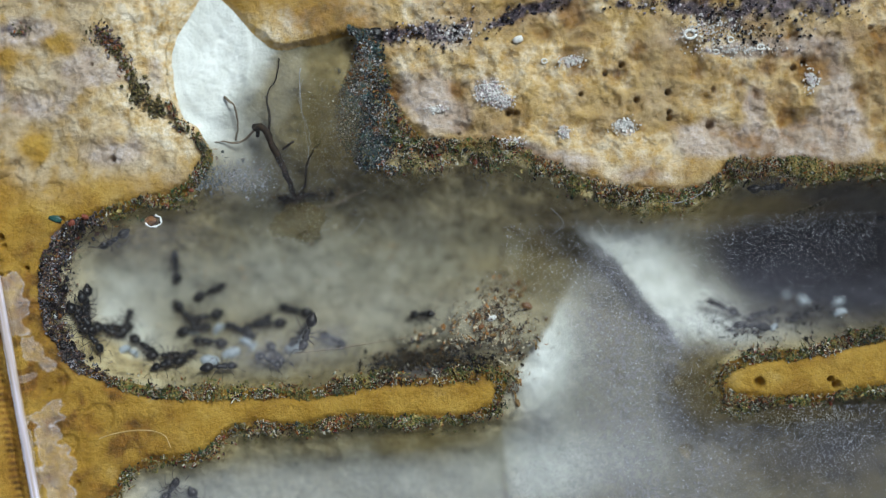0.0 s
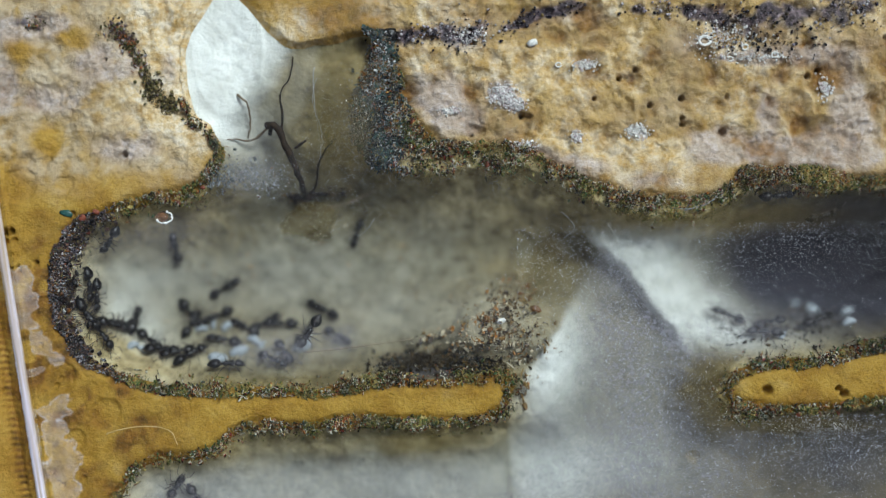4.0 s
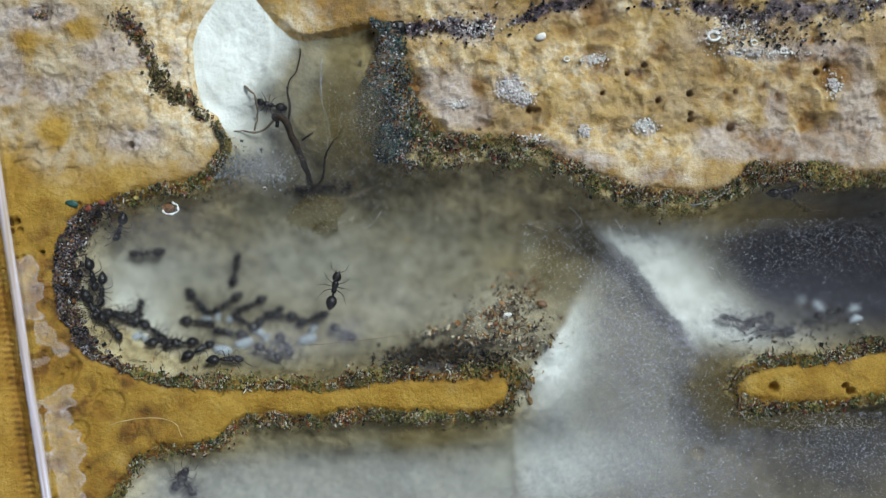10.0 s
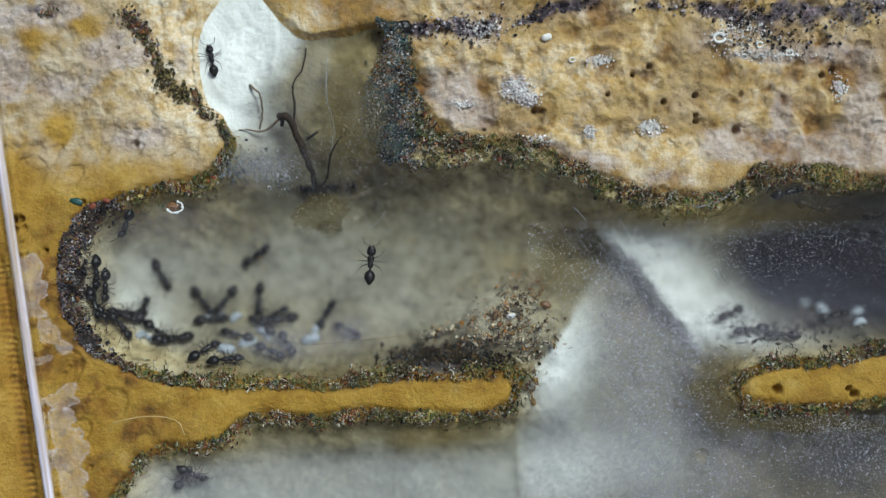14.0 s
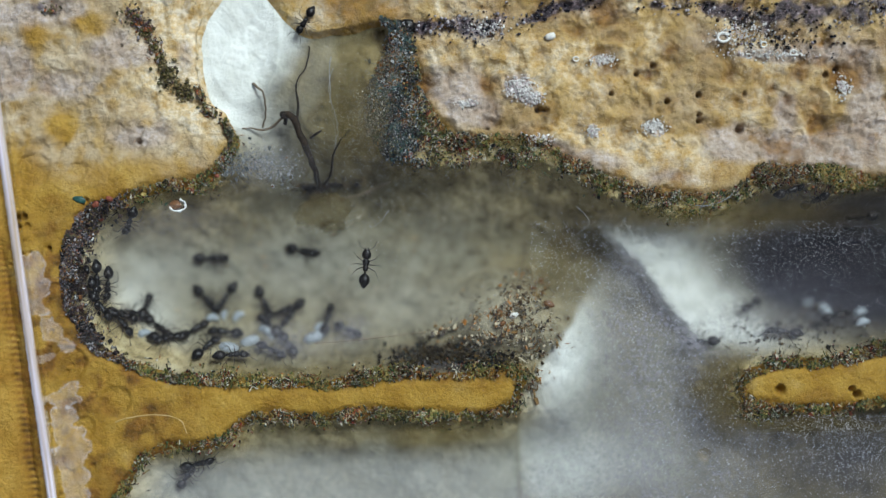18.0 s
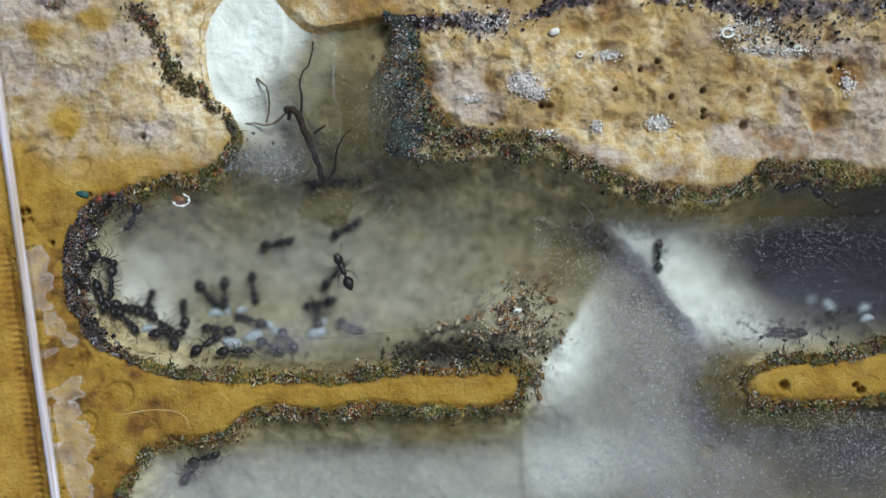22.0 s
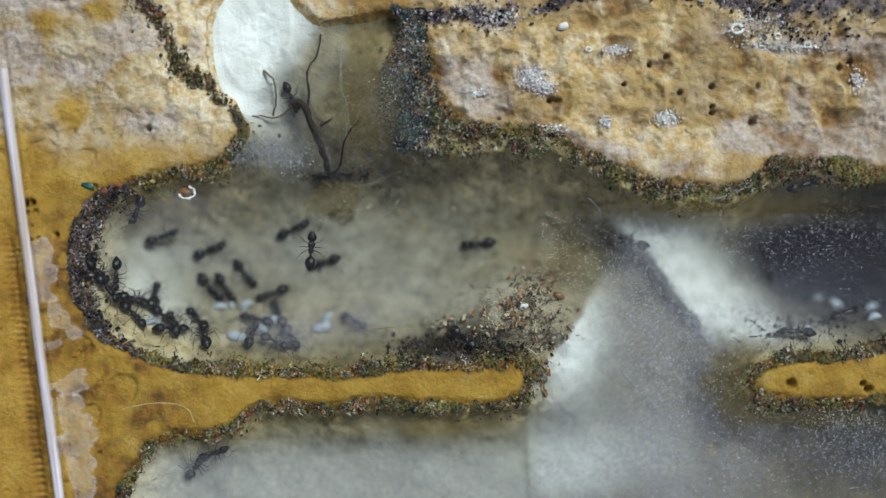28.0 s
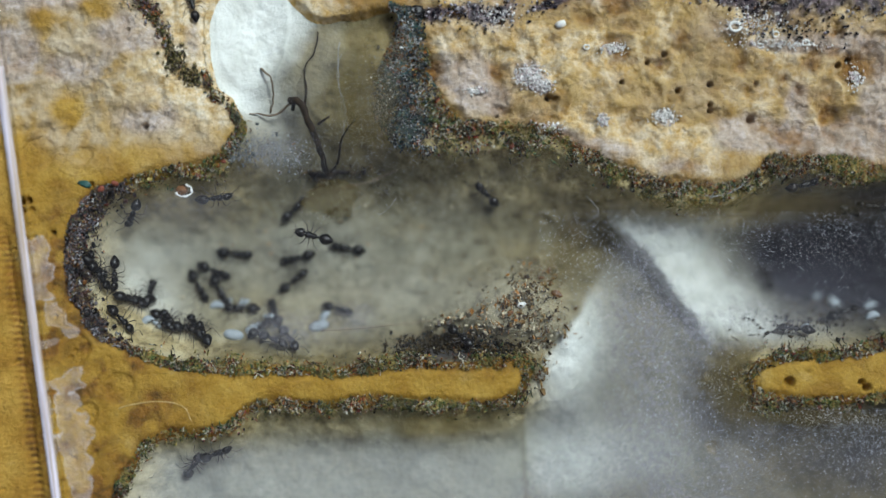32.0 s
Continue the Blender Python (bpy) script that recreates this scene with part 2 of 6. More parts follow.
def per_island(name, stops, rough_value=0.7, patch=160.0, low=0.35, spec=0.3):
    """Grains that each take one of several colours, in darker and lighter drifts."""
    m, t, b = material(name, rough_value)
    geo = t.nodes.new("ShaderNodeNewGeometry")
    shift = t.nodes.new("ShaderNodeMath")
    shift.operation = "MULTIPLY_ADD"
    drift = t.nodes.new("ShaderNodeMath")
    drift.operation = "FRACT"
    t.links.new(geo.outputs["Random Per Island"], shift.inputs[0])
    shift.inputs[1].default_value = 0.62
    swing = t.nodes.new("ShaderNodeMath")
    swing.operation = "MULTIPLY"
    swing.inputs[1].default_value = 3.5
    t.links.new(noise_tex(t, patch * 0.6, 3.0), swing.inputs[0])
    t.links.new(swing.outputs[0], shift.inputs[2])
    b.inputs["Specular IOR Level"].default_value = spec
    t.links.new(shift.outputs[0], drift.inputs[0])
    c = ramp(t, drift.outputs[0], stops)
    c.node.color_ramp.interpolation = "CONSTANT"
    c = blend(t, 0.5, c, ramp(t, noise_tex(t, 5000.0, 2.0), [(0.35, (0.4, 0.4, 0.4)), (0.65, (1.0, 1.0, 1.0))]), "MULTIPLY")
    c = blend(t, 1.0, c, ramp(t, noise_tex(t, patch, 4.0), [(0.38, (low, low, low)), (0.62, (1.0, 1.0, 1.0))]), "MULTIPLY")
    t.links.new(c, b.inputs["Base Color"])
    return m


# ochre plaster: ochre paint, chalky bloom and brown stains, each a layer of its own
OCHRE, t, b = material("ochre_plaster", 0.62)
b.inputs["Specular IOR Level"].default_value = 0.25
c = ramp(t, noise_tex(t, 260.0, 8.0), [(0.28, (0.235, 0.118, 0.010)), (0.46, (0.345, 0.195, 0.025)), (0.60, (0.405, 0.247, 0.042)), (0.78, (0.50, 0.345, 0.12))])
c = blend(t, layer(t, "chalk_lit"), c, ramp(t, noise_tex(t, 420.0, 7.0), [(0.3, (0.35, 0.255, 0.13)), (0.5, (0.455, 0.355, 0.225)), (0.72, (0.58, 0.495, 0.38))]))
c = blend(t, layer(t, "cream"), c, ramp(t, noise_tex(t, 800.0, 7.0, 0.7), [(0.36, (0.53, 0.33, 0.11)), (0.48, (0.70, 0.54, 0.32)), (0.62, (0.82, 0.74, 0.60))]))
c = blend(t, layer(t, "lilac"), c, ramp(t, noise_tex(t, 650.0, 7.0, 0.7), [(0.3, (0.36, 0.28, 0.23)), (0.5, (0.47, 0.39, 0.34)), (0.7, (0.60, 0.54, 0.55))]))
c = blend(t, layer(t, "stain_shade"), c, ramp(t, noise_tex(t, 700.0, 5.0), [(0.34, (0.055, 0.024, 0.005)), (0.5, (0.16, 0.068, 0.010)), (0.66, (0.27, 0.122, 0.018))]))
c = blend(t, layer(t, "soot"), c, ramp(t, noise_tex(t, 1100.0, 6.0, 0.7), [(0.34, (0.012, 0.012, 0.024)), (0.5, (0.045, 0.038, 0.06)), (0.6, (0.16, 0.12, 0.15)), (0.7, (0.42, 0.38, 0.42))]))
c = blend(t, 0.5, c, ramp(t, noise_tex(t, 2600.0, 6.0, 0.75), [(0.32, (0.52, 0.46, 0.38)), (0.5, (0.95, 0.94, 0.92)), (0.68, (1.0, 1.0, 1.0))]), "MULTIPLY")
c = blend(t, 0.4, c, ramp(t, noise_tex(t, 900.0, 8.0, 0.8), [(0.34, (0.50, 0.42, 0.33)), (0.43, (1.0, 1.0, 1.0))]), "MULTIPLY")
t.links.new(c, b.inputs["Base Color"])
rel = blend(t, 0.35, noise_tex(t, 420.0, 7.0, 0.65), noise_tex(t, 2400.0, 5.0, 0.6))
relief(t, b, rel, 0.7, 0.0012)

# bare plaster of the chambers
PLASTER, t, b = material("bare_plaster", 0.85)
c = ramp(t, noise_tex(t, 170.0, 7.0), [(0.3, (0.115, 0.107, 0.068)), (0.5, (0.175, 0.164, 0.115)), (0.72, (0.235, 0.224, 0.168))])
c = blend(t, layer(t, "stain_shade"), c, ramp(t, noise_tex(t, 400.0, 6.0), [(0.3, (0.08, 0.06, 0.022)), (0.7, (0.20, 0.155, 0.064))]))
c = blend(t, layer(t, "ochre"), c, ramp(t, noise_tex(t, 350.0, 6.0), [(0.3, (0.30, 0.22, 0.085)), (0.55, (0.48, 0.38, 0.18)), (0.75, (0.62, 0.53, 0.32))]))
c = blend(t, 0.75, c, ramp(t, noise_tex(t, 700.0, 7.0, 0.7), [(0.36, (0.36, 0.33, 0.25)), (0.46, (0.8, 0.78, 0.72)), (0.58, (1.0, 1.0, 1.0))]), "MULTIPLY")
# chalk white; on the floor it also carries painted pools of light
c = blend(t, layer(t, "chalk_lit"), c, ramp(t, noise_tex(t, 600.0, 6.0), [(0.3, (0.68, 0.70, 0.65)), (0.6, (0.80, 0.82, 0.78))]))
# near-black tint that paints in the darkness of the deep places
c = blend(t, layer(t, "painted_dark"), c, ramp(t, noise_tex(t, 500.0, 5.0), [(0.3, (0.014, 0.015, 0.026)), (0.7, (0.042, 0.042, 0.060))]))
t.links.new(c, b.inputs["Base Color"])
relief(t, b, blend(t, 0.4, noise_tex(t, 900.0, 7.0), noise_tex(t, 2800.0, 4.0)), 0.8, 0.0004)

ANT_BLACK = mottled("ant_cuticle", [(0.3, (0.006, 0.006, 0.006)), (0.7, (0.016, 0.013, 0.012))], 900.0, 0.34, 0.15, 6000.0)
ANT_BLACK.node_tree.nodes["Principled BSDF"].inputs["Specular IOR Level"].default_value = 0.28
ANT_LEG = mottled("ant_leg_cuticle", [(0.3, (0.016, 0.011, 0.009)), (0.7, (0.045, 0.028, 0.02))], 900.0, 0.4, 0.1, 6000.0)
COCOON = mottled("cocoon_silk", [(0.3, (0.28, 0.32, 0.35)), (0.7, (0.37, 0.41, 0.44))], 900.0, 0.6, 0.2, 5000.0)
TABLE = mottled("table_wood", [(0.3, (0.20, 0.12, 0.06)), (0.7, (0.34, 0.22, 0.12))], 40.0, 0.5, 0.2, 400.0)
DEBRIS = per_island("nest_debris", [(0.0, (0.020, 0.016, 0.008)), (0.12, (0.20, 0.18, 0.04)), (0.25, (0.07, 0.13, 0.05)), (0.36, (0.36, 0.27, 0.08)), (0.50, (0.45, 0.36, 0.14)), (0.61, (0.40, 0.13, 0.025)),
                                    (0.70, (0.05, 0.035, 0.02)), (0.80, (0.05, 0.11, 0.10)), (0.84, (0.62, 0.58, 0.46)), (0.95, (0.26, 0.035, 0.02))], 0.5, 330.0, 0.4)
DEBRIS_BLUE = per_island("sooty_debris", [(0.0, (0.010, 0.011, 0.012)), (0.12, (0.07, 0.08, 0.09)), (0.28, (0.05, 0.12, 0.11)), (0.46, (0.16, 0.15, 0.11)), (0.60, (0.35, 0.40, 0.42)), (0.68, (0.17, 0.15, 0.04)),
                                          (0.76, (0.38, 0.13, 0.02)), (0.85, (0.02, 0.018, 0.02)), (0.91, (0.62, 0.64, 0.64))], 0.5, 380.0, 0.4)
DEBRIS_PLUM = per_island("plum_debris", [(0.0, (0.014, 0.010, 0.012)), (0.18, (0.07, 0.05, 0.055)), (0.34, (0.14, 0.07, 0.05)), (0.46, (0.22, 0.16, 0.07)), (0.58, (0.03, 0.025, 0.035)), (0.70, (0.26, 0.22, 0.25)),
                                         (0.82, (0.38, 0.16, 0.04)), (0.88, (0.06, 0.09, 0.09)), (0.92, (0.55, 0.53, 0.55))], 0.5, 380.0, 0.3)


# ---- mesh tools ----
def mesh_from(name, verts, faces, mat, smooth=True):
    me = bpy.data.meshes.new(name)
    me.from_pydata([tuple(v) for v in verts], [], [tuple(f) for f in faces])
    me.materials.append(mat)
    if smooth:
        me.polygons.foreach_set("use_smooth", [True] * len(me.polygons))
    return me


def sheet(name, keep, mat, layers):
    """The part of the block's upper side in the cells that are kept."""
    ids = np.arange(GX.size).reshape(GX.shape)
    quads = np.stack([ids[1:, :-1], ids[1:, 1:], ids[:-1, 1:], ids[:-1, :-1]], -1)[keep]
    used, quads = np.unique(quads.ravel(), return_inverse=True)
    quads = quads.reshape(-1, 4)
    co = np.stack([(SX - U0) * CELL, (V0 - SY) * CELL, HEIGHT * 1e-3], -1).reshape(-1, 3)[used]
    me = bpy.data.meshes.new(name)
    me.vertices.add(len(co))
    me.vertices.foreach_set("co", co.ravel())
    me.loops.add(quads.size)
    me.loops.foreach_set("vertex_index", quads.ravel().astype(np.int32))
    me.polygons.add(len(quads))
    me.polygons.foreach_set("loop_start", np.arange(0, quads.size, 4, dtype=np.int32))
    me.polygons.foreach_set("use_smooth", np.ones(len(quads), bool))
    me.update(calc_edges=True)
    for key, values in layers.items():
        a = me.attributes.new(key, "FLOAT", "POINT")
        a.data.foreach_set("value", values.ravel()[used].astype(np.float32))
    me.materials.append(mat)
    return new(name, me)


def part(name, me, parent, label="", m=None):
    ob = new(name, me)
    ob.parent = parent
    if m is not None:
        ob.matrix_basis = m
    if label:
        ob["label"] = label
    return ob


def tube(points, radii, sides=6):
    """Vertices and faces of a bent, tapering tube with closed ends."""
    pts = [Vector(p) for p in points]
    verts, faces = [], []
    for i, p in enumerate(pts):
        d = (pts[min(i + 1, len(pts) - 1)] - pts[max(i - 1, 0)]).normalized()
        a = d.cross(Vector((0.31, 0.17, 0.93))).normalized()
        b2 = d.cross(a)
        for k in range(sides):
            w = 2 * math.pi * k / sides
            verts.append(p + (a * math.cos(w) + b2 * math.sin(w)) * radii[i])
    for i in range(len(pts) - 1):
        for k in range(sides):
            faces.append((i * sides + k, i * sides + (k + 1) % sides, (i + 1) * sides + (k + 1) % sides, (i + 1) * sides + k))
    faces.append(tuple(range(sides))[::-1])
    faces.append(tuple((len(pts) - 1) * sides + k for k in range(sides)))
    return verts, faces


def join(*pieces):
    verts, faces = [], []
    for v, f in pieces:
        n = len(verts)
        verts += list(v)
        faces += [tuple(i + n for i in q) for q in f]
    return verts, faces


def lathe(profile, sides=14):
    """A body along x from rows of (x, half width, half height, lift)."""
    verts, faces = [], []
    for x, w, h, lift in profile:
        for k in range(sides):
            a = 2 * math.pi * k / sides
            verts.append(Vector((x, w * math.cos(a), h * math.sin(a) + lift)))
    for i in range(len(profile) - 1):
        for k in range(sides):
            faces.append((i * sides + k, i * sides + (k + 1) % sides, (i + 1) * sides + (k + 1) % sides, (i + 1) * sides + k))
    faces.append(tuple(range(sides))[::-1])
    faces.append(tuple((len(profile) - 1) * sides + k for k in range(sides)))
    return verts, [f[::-1] for f in faces]


# ---- the block and its chambers ----
cell_edge = (EDGE[1:, 1:] + EDGE[:-1, :-1] + EDGE[1:, :-1] + EDGE[:-1, 1:]) / 4
OPEN = cell_edge > SEAM
fine, broad = rough(WX, WY, 30, 75, 5), rough(WX, WY, 84, 74, 5)
west = steps_to(430, 330, GX) * steps_to(345, 260, GY)
east = steps_to(640, 760, GX) * steps_to(385, 345, GY)
# ochre paint that still shows on the chalky western face
painted = blob(WX, WY, 62, 62, 24, 34, -30) + blob(WX, WY, 150, 38, 46, 26) + blob(WX, WY, 108, 218, 30, 32) + 0.8 * blob(WX, WY, 330, 30, 50, 40) + blob(WX, WY, 20, 300, 60, 60) + 0.7 * blob(WX, WY, 230, 300, 120, 26)
chalk_top = west * np.clip(1.25 - 0.9 * np.abs(fine - 0.5) * 4, 0.35, 1) * (1 - np.clip((painted * (0.5 + fine) - 0.25) * 2.2, 0, 0.95))
chalk_top += east * (0.2 + 0.4 * np.clip((0.52 - broad) * 6, 0, 1)) + 0.5 * blob(GX, GY, 330, 90, 50, 100)
lilac = blob(GX, GY, 215, 92, 60, 36) + 0.9 * blob(GX, GY, 70, 20, 90, 26) + 0.9 * blob(GX, GY, 15, 120, 36, 60) + 0.8 * blob(GX, GY, 120, 150, 60, 26) + 0.7 * blob(GX, GY, 250, 235, 60, 30)
lilac += 1.0 * blob(GX, GY, 815, 150, 62, 42) + 0.6 * blob(GX, GY, 850, 205, 50, 26) + blob(GX, GY, 1300, 250, 60, 34) + 1.3 * blob(GX, GY, 1480, 268, 130, 34) + 1.1 * blob(GX, GY, 1545, 190, 40, 60)
lilac += 1.1 * blob(GX, GY, 922, 155, 24, 22) + 0.9 * blob(GX, GY, 945, 174, 18, 14) + blob(GX, GY, 1072, 103, 22, 11) + 0.9 * blob(GX, GY, 1160, 225, 20, 14) + 0.8 * blob(GX, GY, 1370, 95, 70, 12)
lilac += 0.9 * blob(GX, GY, 1050, 292, 70, 26) + 0.8 * blob(GX, GY, 1400, 190, 24, 40) + 0.5 * blob(GX, GY, 1200, 318, 90, 26) + 0.9 * blob(GX, GY, 1480, 90, 90, 26) + 0.7 * blob(GX, GY, 960, 262, 50, 20) + 0.5 * blob(GX, GY, 330, 110, 20, 40)
lilac = np.clip((lilac * (0.1 + 1.8 * fine) - 0.26 + 0.08 * west) * 2.2, 0, 0.8)
cream = np.clip(0.9 * blob(WX, WY, 560, 30, 60, 34) + 0.5 * blob(WX, WY, 700, 0, 60, 30) + 1.9 * blob(GX, GY, 330, 80, 85, 120) + east * 0.6 * np.clip((broad - 0.44) * 6, 0, 1) + 0.5 * blob(GX, GY, 400, 10, 60, 40) + 0.8 * blob(GX, GY, 370, 215, 30, 30), 0, 0.9) * (0.5 + fine)
chalk_top = np.clip(chalk_top, 0, 0.95)
stain_shade_top = np.clip((rough(GX, GY, 70, 81) - 0.58) * 3, 0, 0.3) * (1 - 0.6 * west) + np.clip(blob(GX, GY, 640, 15, 70, 36), 0, 0.7) * (0.4 + fine) + 0.3 * np.clip(blob(WX, WY, 62, 62, 30, 30), 0, 1)
stain_shade_top += east * (0.7 * np.clip((LUMPS - 0.27) * 4, 0, 1) + 0.45 * np.clip((0.38 - fine) * 6, 0, 1)) + west * 0.45 * np.clip((LUMPS - 0.30) * 4, 0, 1)
margin = steps_to(345, 420, GY) * steps_to(420, 200, GX)
stain_shade_top += margin * (0.12 + 0.9 * np.clip((rough(WX, WY, 50, 84) - 0.50) * 4, 0, 1) + 0.8 * np.clip((fine - 0.56) * 5, 0, 1))
# brown comb of dark bars beside the pane's edge
comb = np.exp(-((GX - (6 + (GY - 482) * 0.142)) / 11) ** 2) * np.clip(0.55 + 0.5 * np.sin(2 * math.pi * GY / 11.5 + 7 * rough(GX, GY, 70, 87)) + (fine - 0.5), 0, 1.2) * steps_to(400, 470, GY)
for u, v in ((1317, 227), (1160, 115), (1185, 178), (1245, 170), (1140, 132), (1500, 125), (900, 210), (960, 250), (1085, 165), (1455, 250), (1300, 170), (1030, 215), (1245, 130)):
    stain_shade_top += 0.4 * blob(WX, WY, u, v, 20, 16)
soot = 0.9 * blob(WX, WY, 770, 46, 50, 18, -8) + 0.8 * blob(WX, WY, 850, 48, 60, 24, -20) + 0.7 * blob(WX, WY, 955, 25, 46, 12, -35) + 0.9 * blob(WX, WY, 1020, 5, 60, 14, -12)
soot += 0.9 * blob(WX, WY, 1350, 22, 110, 26, 6) + 0.8 * blob(WX, WY, 1200, 8, 70, 14, 6) + 0.7 * blob(WX, WY, 1375, 62, 46, 16, 10) + 1.1 * blob(WX, WY, 1545, 14, 46, 34) + 0.6 * blob(WX, WY, 1440, 10, 50, 20)
lilac = np.maximum(lilac, np.clip(1.6 * blob(WX, WY, 866, 52, 40, 22, -15) + 0.9 * blob(WX, WY, 1060, 12, 40, 14) + 0.8 * blob(WX, WY, 1290, 70, 60, 20) + blob(WX, WY, 1490, 70, 60, 26), 0, 1) * 0.85 * np.clip(fine * 2.4 - 0.6, 0, 1))
stain_shade_top += 0.5 * blob(GX, GY, 235, 35, 30, 20, 30) + 0.4 * blob(GX, GY, 285, 110, 12, 44, -25) + 0.4 * blob(GX, GY, 318, 158, 22, 16, 40)
soot += 0.6 * blob(GX, GY, 60, 12, 30, 14) + 0.5 * blob(GX, GY, 1150, 125, 26, 16)
soot = np.clip((soot * (0.1 + 1.8 * rough(WX, WY, 26, 85, 5)) - 0.42) * 2.6, 0, 0.92)
# last term darkens the seam beneath the debris, like shade between the grains
stain_shade_top = stain_shade_top * (1 - 0.85 * steps_to(24, 10, GX - (GY - 482) * 0.142) * steps_to(380, 440, GY)) + comb + 0.7 * steps_to(-16, 2, EDGE) * steps_to(6, 16, REACH) * (0.4 + fine)
tagged(sheet("nest_block", ~OPEN, OCHRE, {"chalk_lit": chalk_top, "lilac": lilac, "cream": np.clip(cream, 0, 0.9), "stain_shade": np.clip(stain_shade_top, 0, 0.9), "soot": soot}),
       "ochre-painted plaster nest block with pitted, chalky top face", "plaster block", kind="structure")
# white plaster of the hollow, with its bright lit look in the colour
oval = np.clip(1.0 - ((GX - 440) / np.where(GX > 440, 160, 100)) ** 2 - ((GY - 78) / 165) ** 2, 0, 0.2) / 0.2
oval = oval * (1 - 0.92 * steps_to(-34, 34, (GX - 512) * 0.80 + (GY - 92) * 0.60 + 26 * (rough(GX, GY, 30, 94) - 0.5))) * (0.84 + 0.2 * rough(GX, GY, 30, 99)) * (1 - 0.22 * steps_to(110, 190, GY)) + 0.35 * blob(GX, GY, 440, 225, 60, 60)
# light falling on the passage floor, painted as a white patch
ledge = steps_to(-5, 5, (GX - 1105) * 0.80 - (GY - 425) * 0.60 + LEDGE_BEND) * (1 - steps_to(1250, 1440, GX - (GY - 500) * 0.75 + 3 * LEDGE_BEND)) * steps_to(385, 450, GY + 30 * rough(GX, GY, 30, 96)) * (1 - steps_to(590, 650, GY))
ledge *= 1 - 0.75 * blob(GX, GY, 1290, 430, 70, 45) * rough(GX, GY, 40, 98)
# darkness of the deep end and the tongue's hollow, painted as floor colour
painted_dark = 0.75 * blob(GX, GY, 1560, 840, 170, 110) + 0.6 * blob(GX, GY, 1570, 370, 130, 45) + 0.8 * np.clip(1.5 * blob(GX, GY, 795, 640, 95, 22), 0, 1) + np.clip(1.7 * blob(GX, GY, 1590, 490, 250, 100), 0, 1) * (1 - ledge) * steps_to(385, 425, GY)
# lit parts of the hall floor, painted pale with sharp edges
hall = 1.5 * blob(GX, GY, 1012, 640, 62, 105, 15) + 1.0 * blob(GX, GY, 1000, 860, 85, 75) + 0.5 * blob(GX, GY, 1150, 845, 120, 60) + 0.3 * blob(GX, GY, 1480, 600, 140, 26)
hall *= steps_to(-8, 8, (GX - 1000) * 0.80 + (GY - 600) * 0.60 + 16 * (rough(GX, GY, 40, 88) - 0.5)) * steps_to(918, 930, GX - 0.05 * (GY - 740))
# cellar floor painted paler where light falls beyond the tongue's shadow
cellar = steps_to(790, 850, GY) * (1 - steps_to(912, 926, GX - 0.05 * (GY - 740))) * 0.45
# second term brightens the lower-left wall that faces the light
chalk_lit_floor = oval + 0.42 * np.clip(1.3 * blob(GX, GY, 225, 585, 58, 115, -35), 0, 1) + 0.72 * ledge * (0.72 + 0.5 * rough(GX, GY, 26, 101)) + 0.58 * hall + 0.55 * cellar + 0.12 * blob(GX, GY, 740, 560, 190, 60) + 0.12 * blob(GX, GY, 905, 575, 80, 60)
chalk_lit_floor += 0.16 * blob(GX, GY, 230, 460, 90, 60) + 0.12 * blob(GX, GY, 470, 480, 200, 70)
chalk_lit_floor *= 0.75 + 0.5 * rough(GX, GY, 60, 95)
stain_shade_floor = np.clip((rough(GX, GY, 90, 91) - 0.56) * 3, 0, 0.35) + 1.25 * np.clip(1.5 * blob(GX, GY, 610, 180, 110, 130), 0, 1) * (0.45 + rough(GX, GY, 40, 92))
# brown under the debris and along the walls' foot paints shade there
stain_shade_floor += 0.8 * steps_to(14, -4, EDGE - REACH) * steps_to(6, 16, REACH) + 0.45 * np.exp(-((EDGE - REACH) / 24) ** 2) * (1 - blob(GX, GY, 220, 600, 120, 110)) + 0.55 * blob(GX, GY, 1000, 440, 120, 110)
# dark of the hollow above the tongue, painted brown
stain_shade_floor += 1.0 * np.clip(1.4 * blob(GX, GY, 800, 630, 95, 24), 0, 1)
# first two terms paint the olive-brown shade below the upper walls
stain_shade_floor += 0.9 * np.clip(blob(GX, GY, 1480, 395, 260, 60), 0, 1) + 0.2 * blob(GX, GY, 780, 370, 330, 60) + 1.0 * np.clip(1.5 * blob(GX, GY, 1530, 830, 210, 100), 0, 1) + 0.9 * blob(GX, GY, 1290, 700, 60, 75)
for u, v, ln, w in ((372, 395, 34, 5), (405, 375, 26, 4), (424, 400, 44, 5), (448, 385, 30, 4), (345, 385, 22, 4), (250, 430, 26, 6), (392, 445, 22, 5)):
    stain_shade_floor += 0.6 * np.exp(-((GX - u - 9 * np.sin(GY / 13 + u)) / w) ** 2) * np.exp(-((GY - v) / ln) ** 2)
stain_shade_floor *= (1 - np.clip(1.4 * oval, 0, 1)) * (1 - 0.9 * ledge)
ochre_wall = 0.8 * np.exp(-(np.clip(EDGE - REACH + 6, 0, 200) / 46) ** 2) * (0.55 + 0.7 * rough(GX, GY, 50, 97)) * (1 - np.clip(1.4 * oval, 0, 1)) * (1 - painted_dark)
ochre_wall *= 1 - 0.75 * steps_to(560, 620, GY) * (1 - steps_to(690, 720, GY)) * (1 - steps_to(980, 1020, GX))
# light on the lower-left wall, painted as a cream band
lit_cream = np.clip(1.5 * np.exp(-((EDGE - REACH - 16) / 22) ** 2) * blob(GX, GY, 215, 605, 120, 90), 0, 0.9)
chalk_lit_floor *= 1 - lit_cream
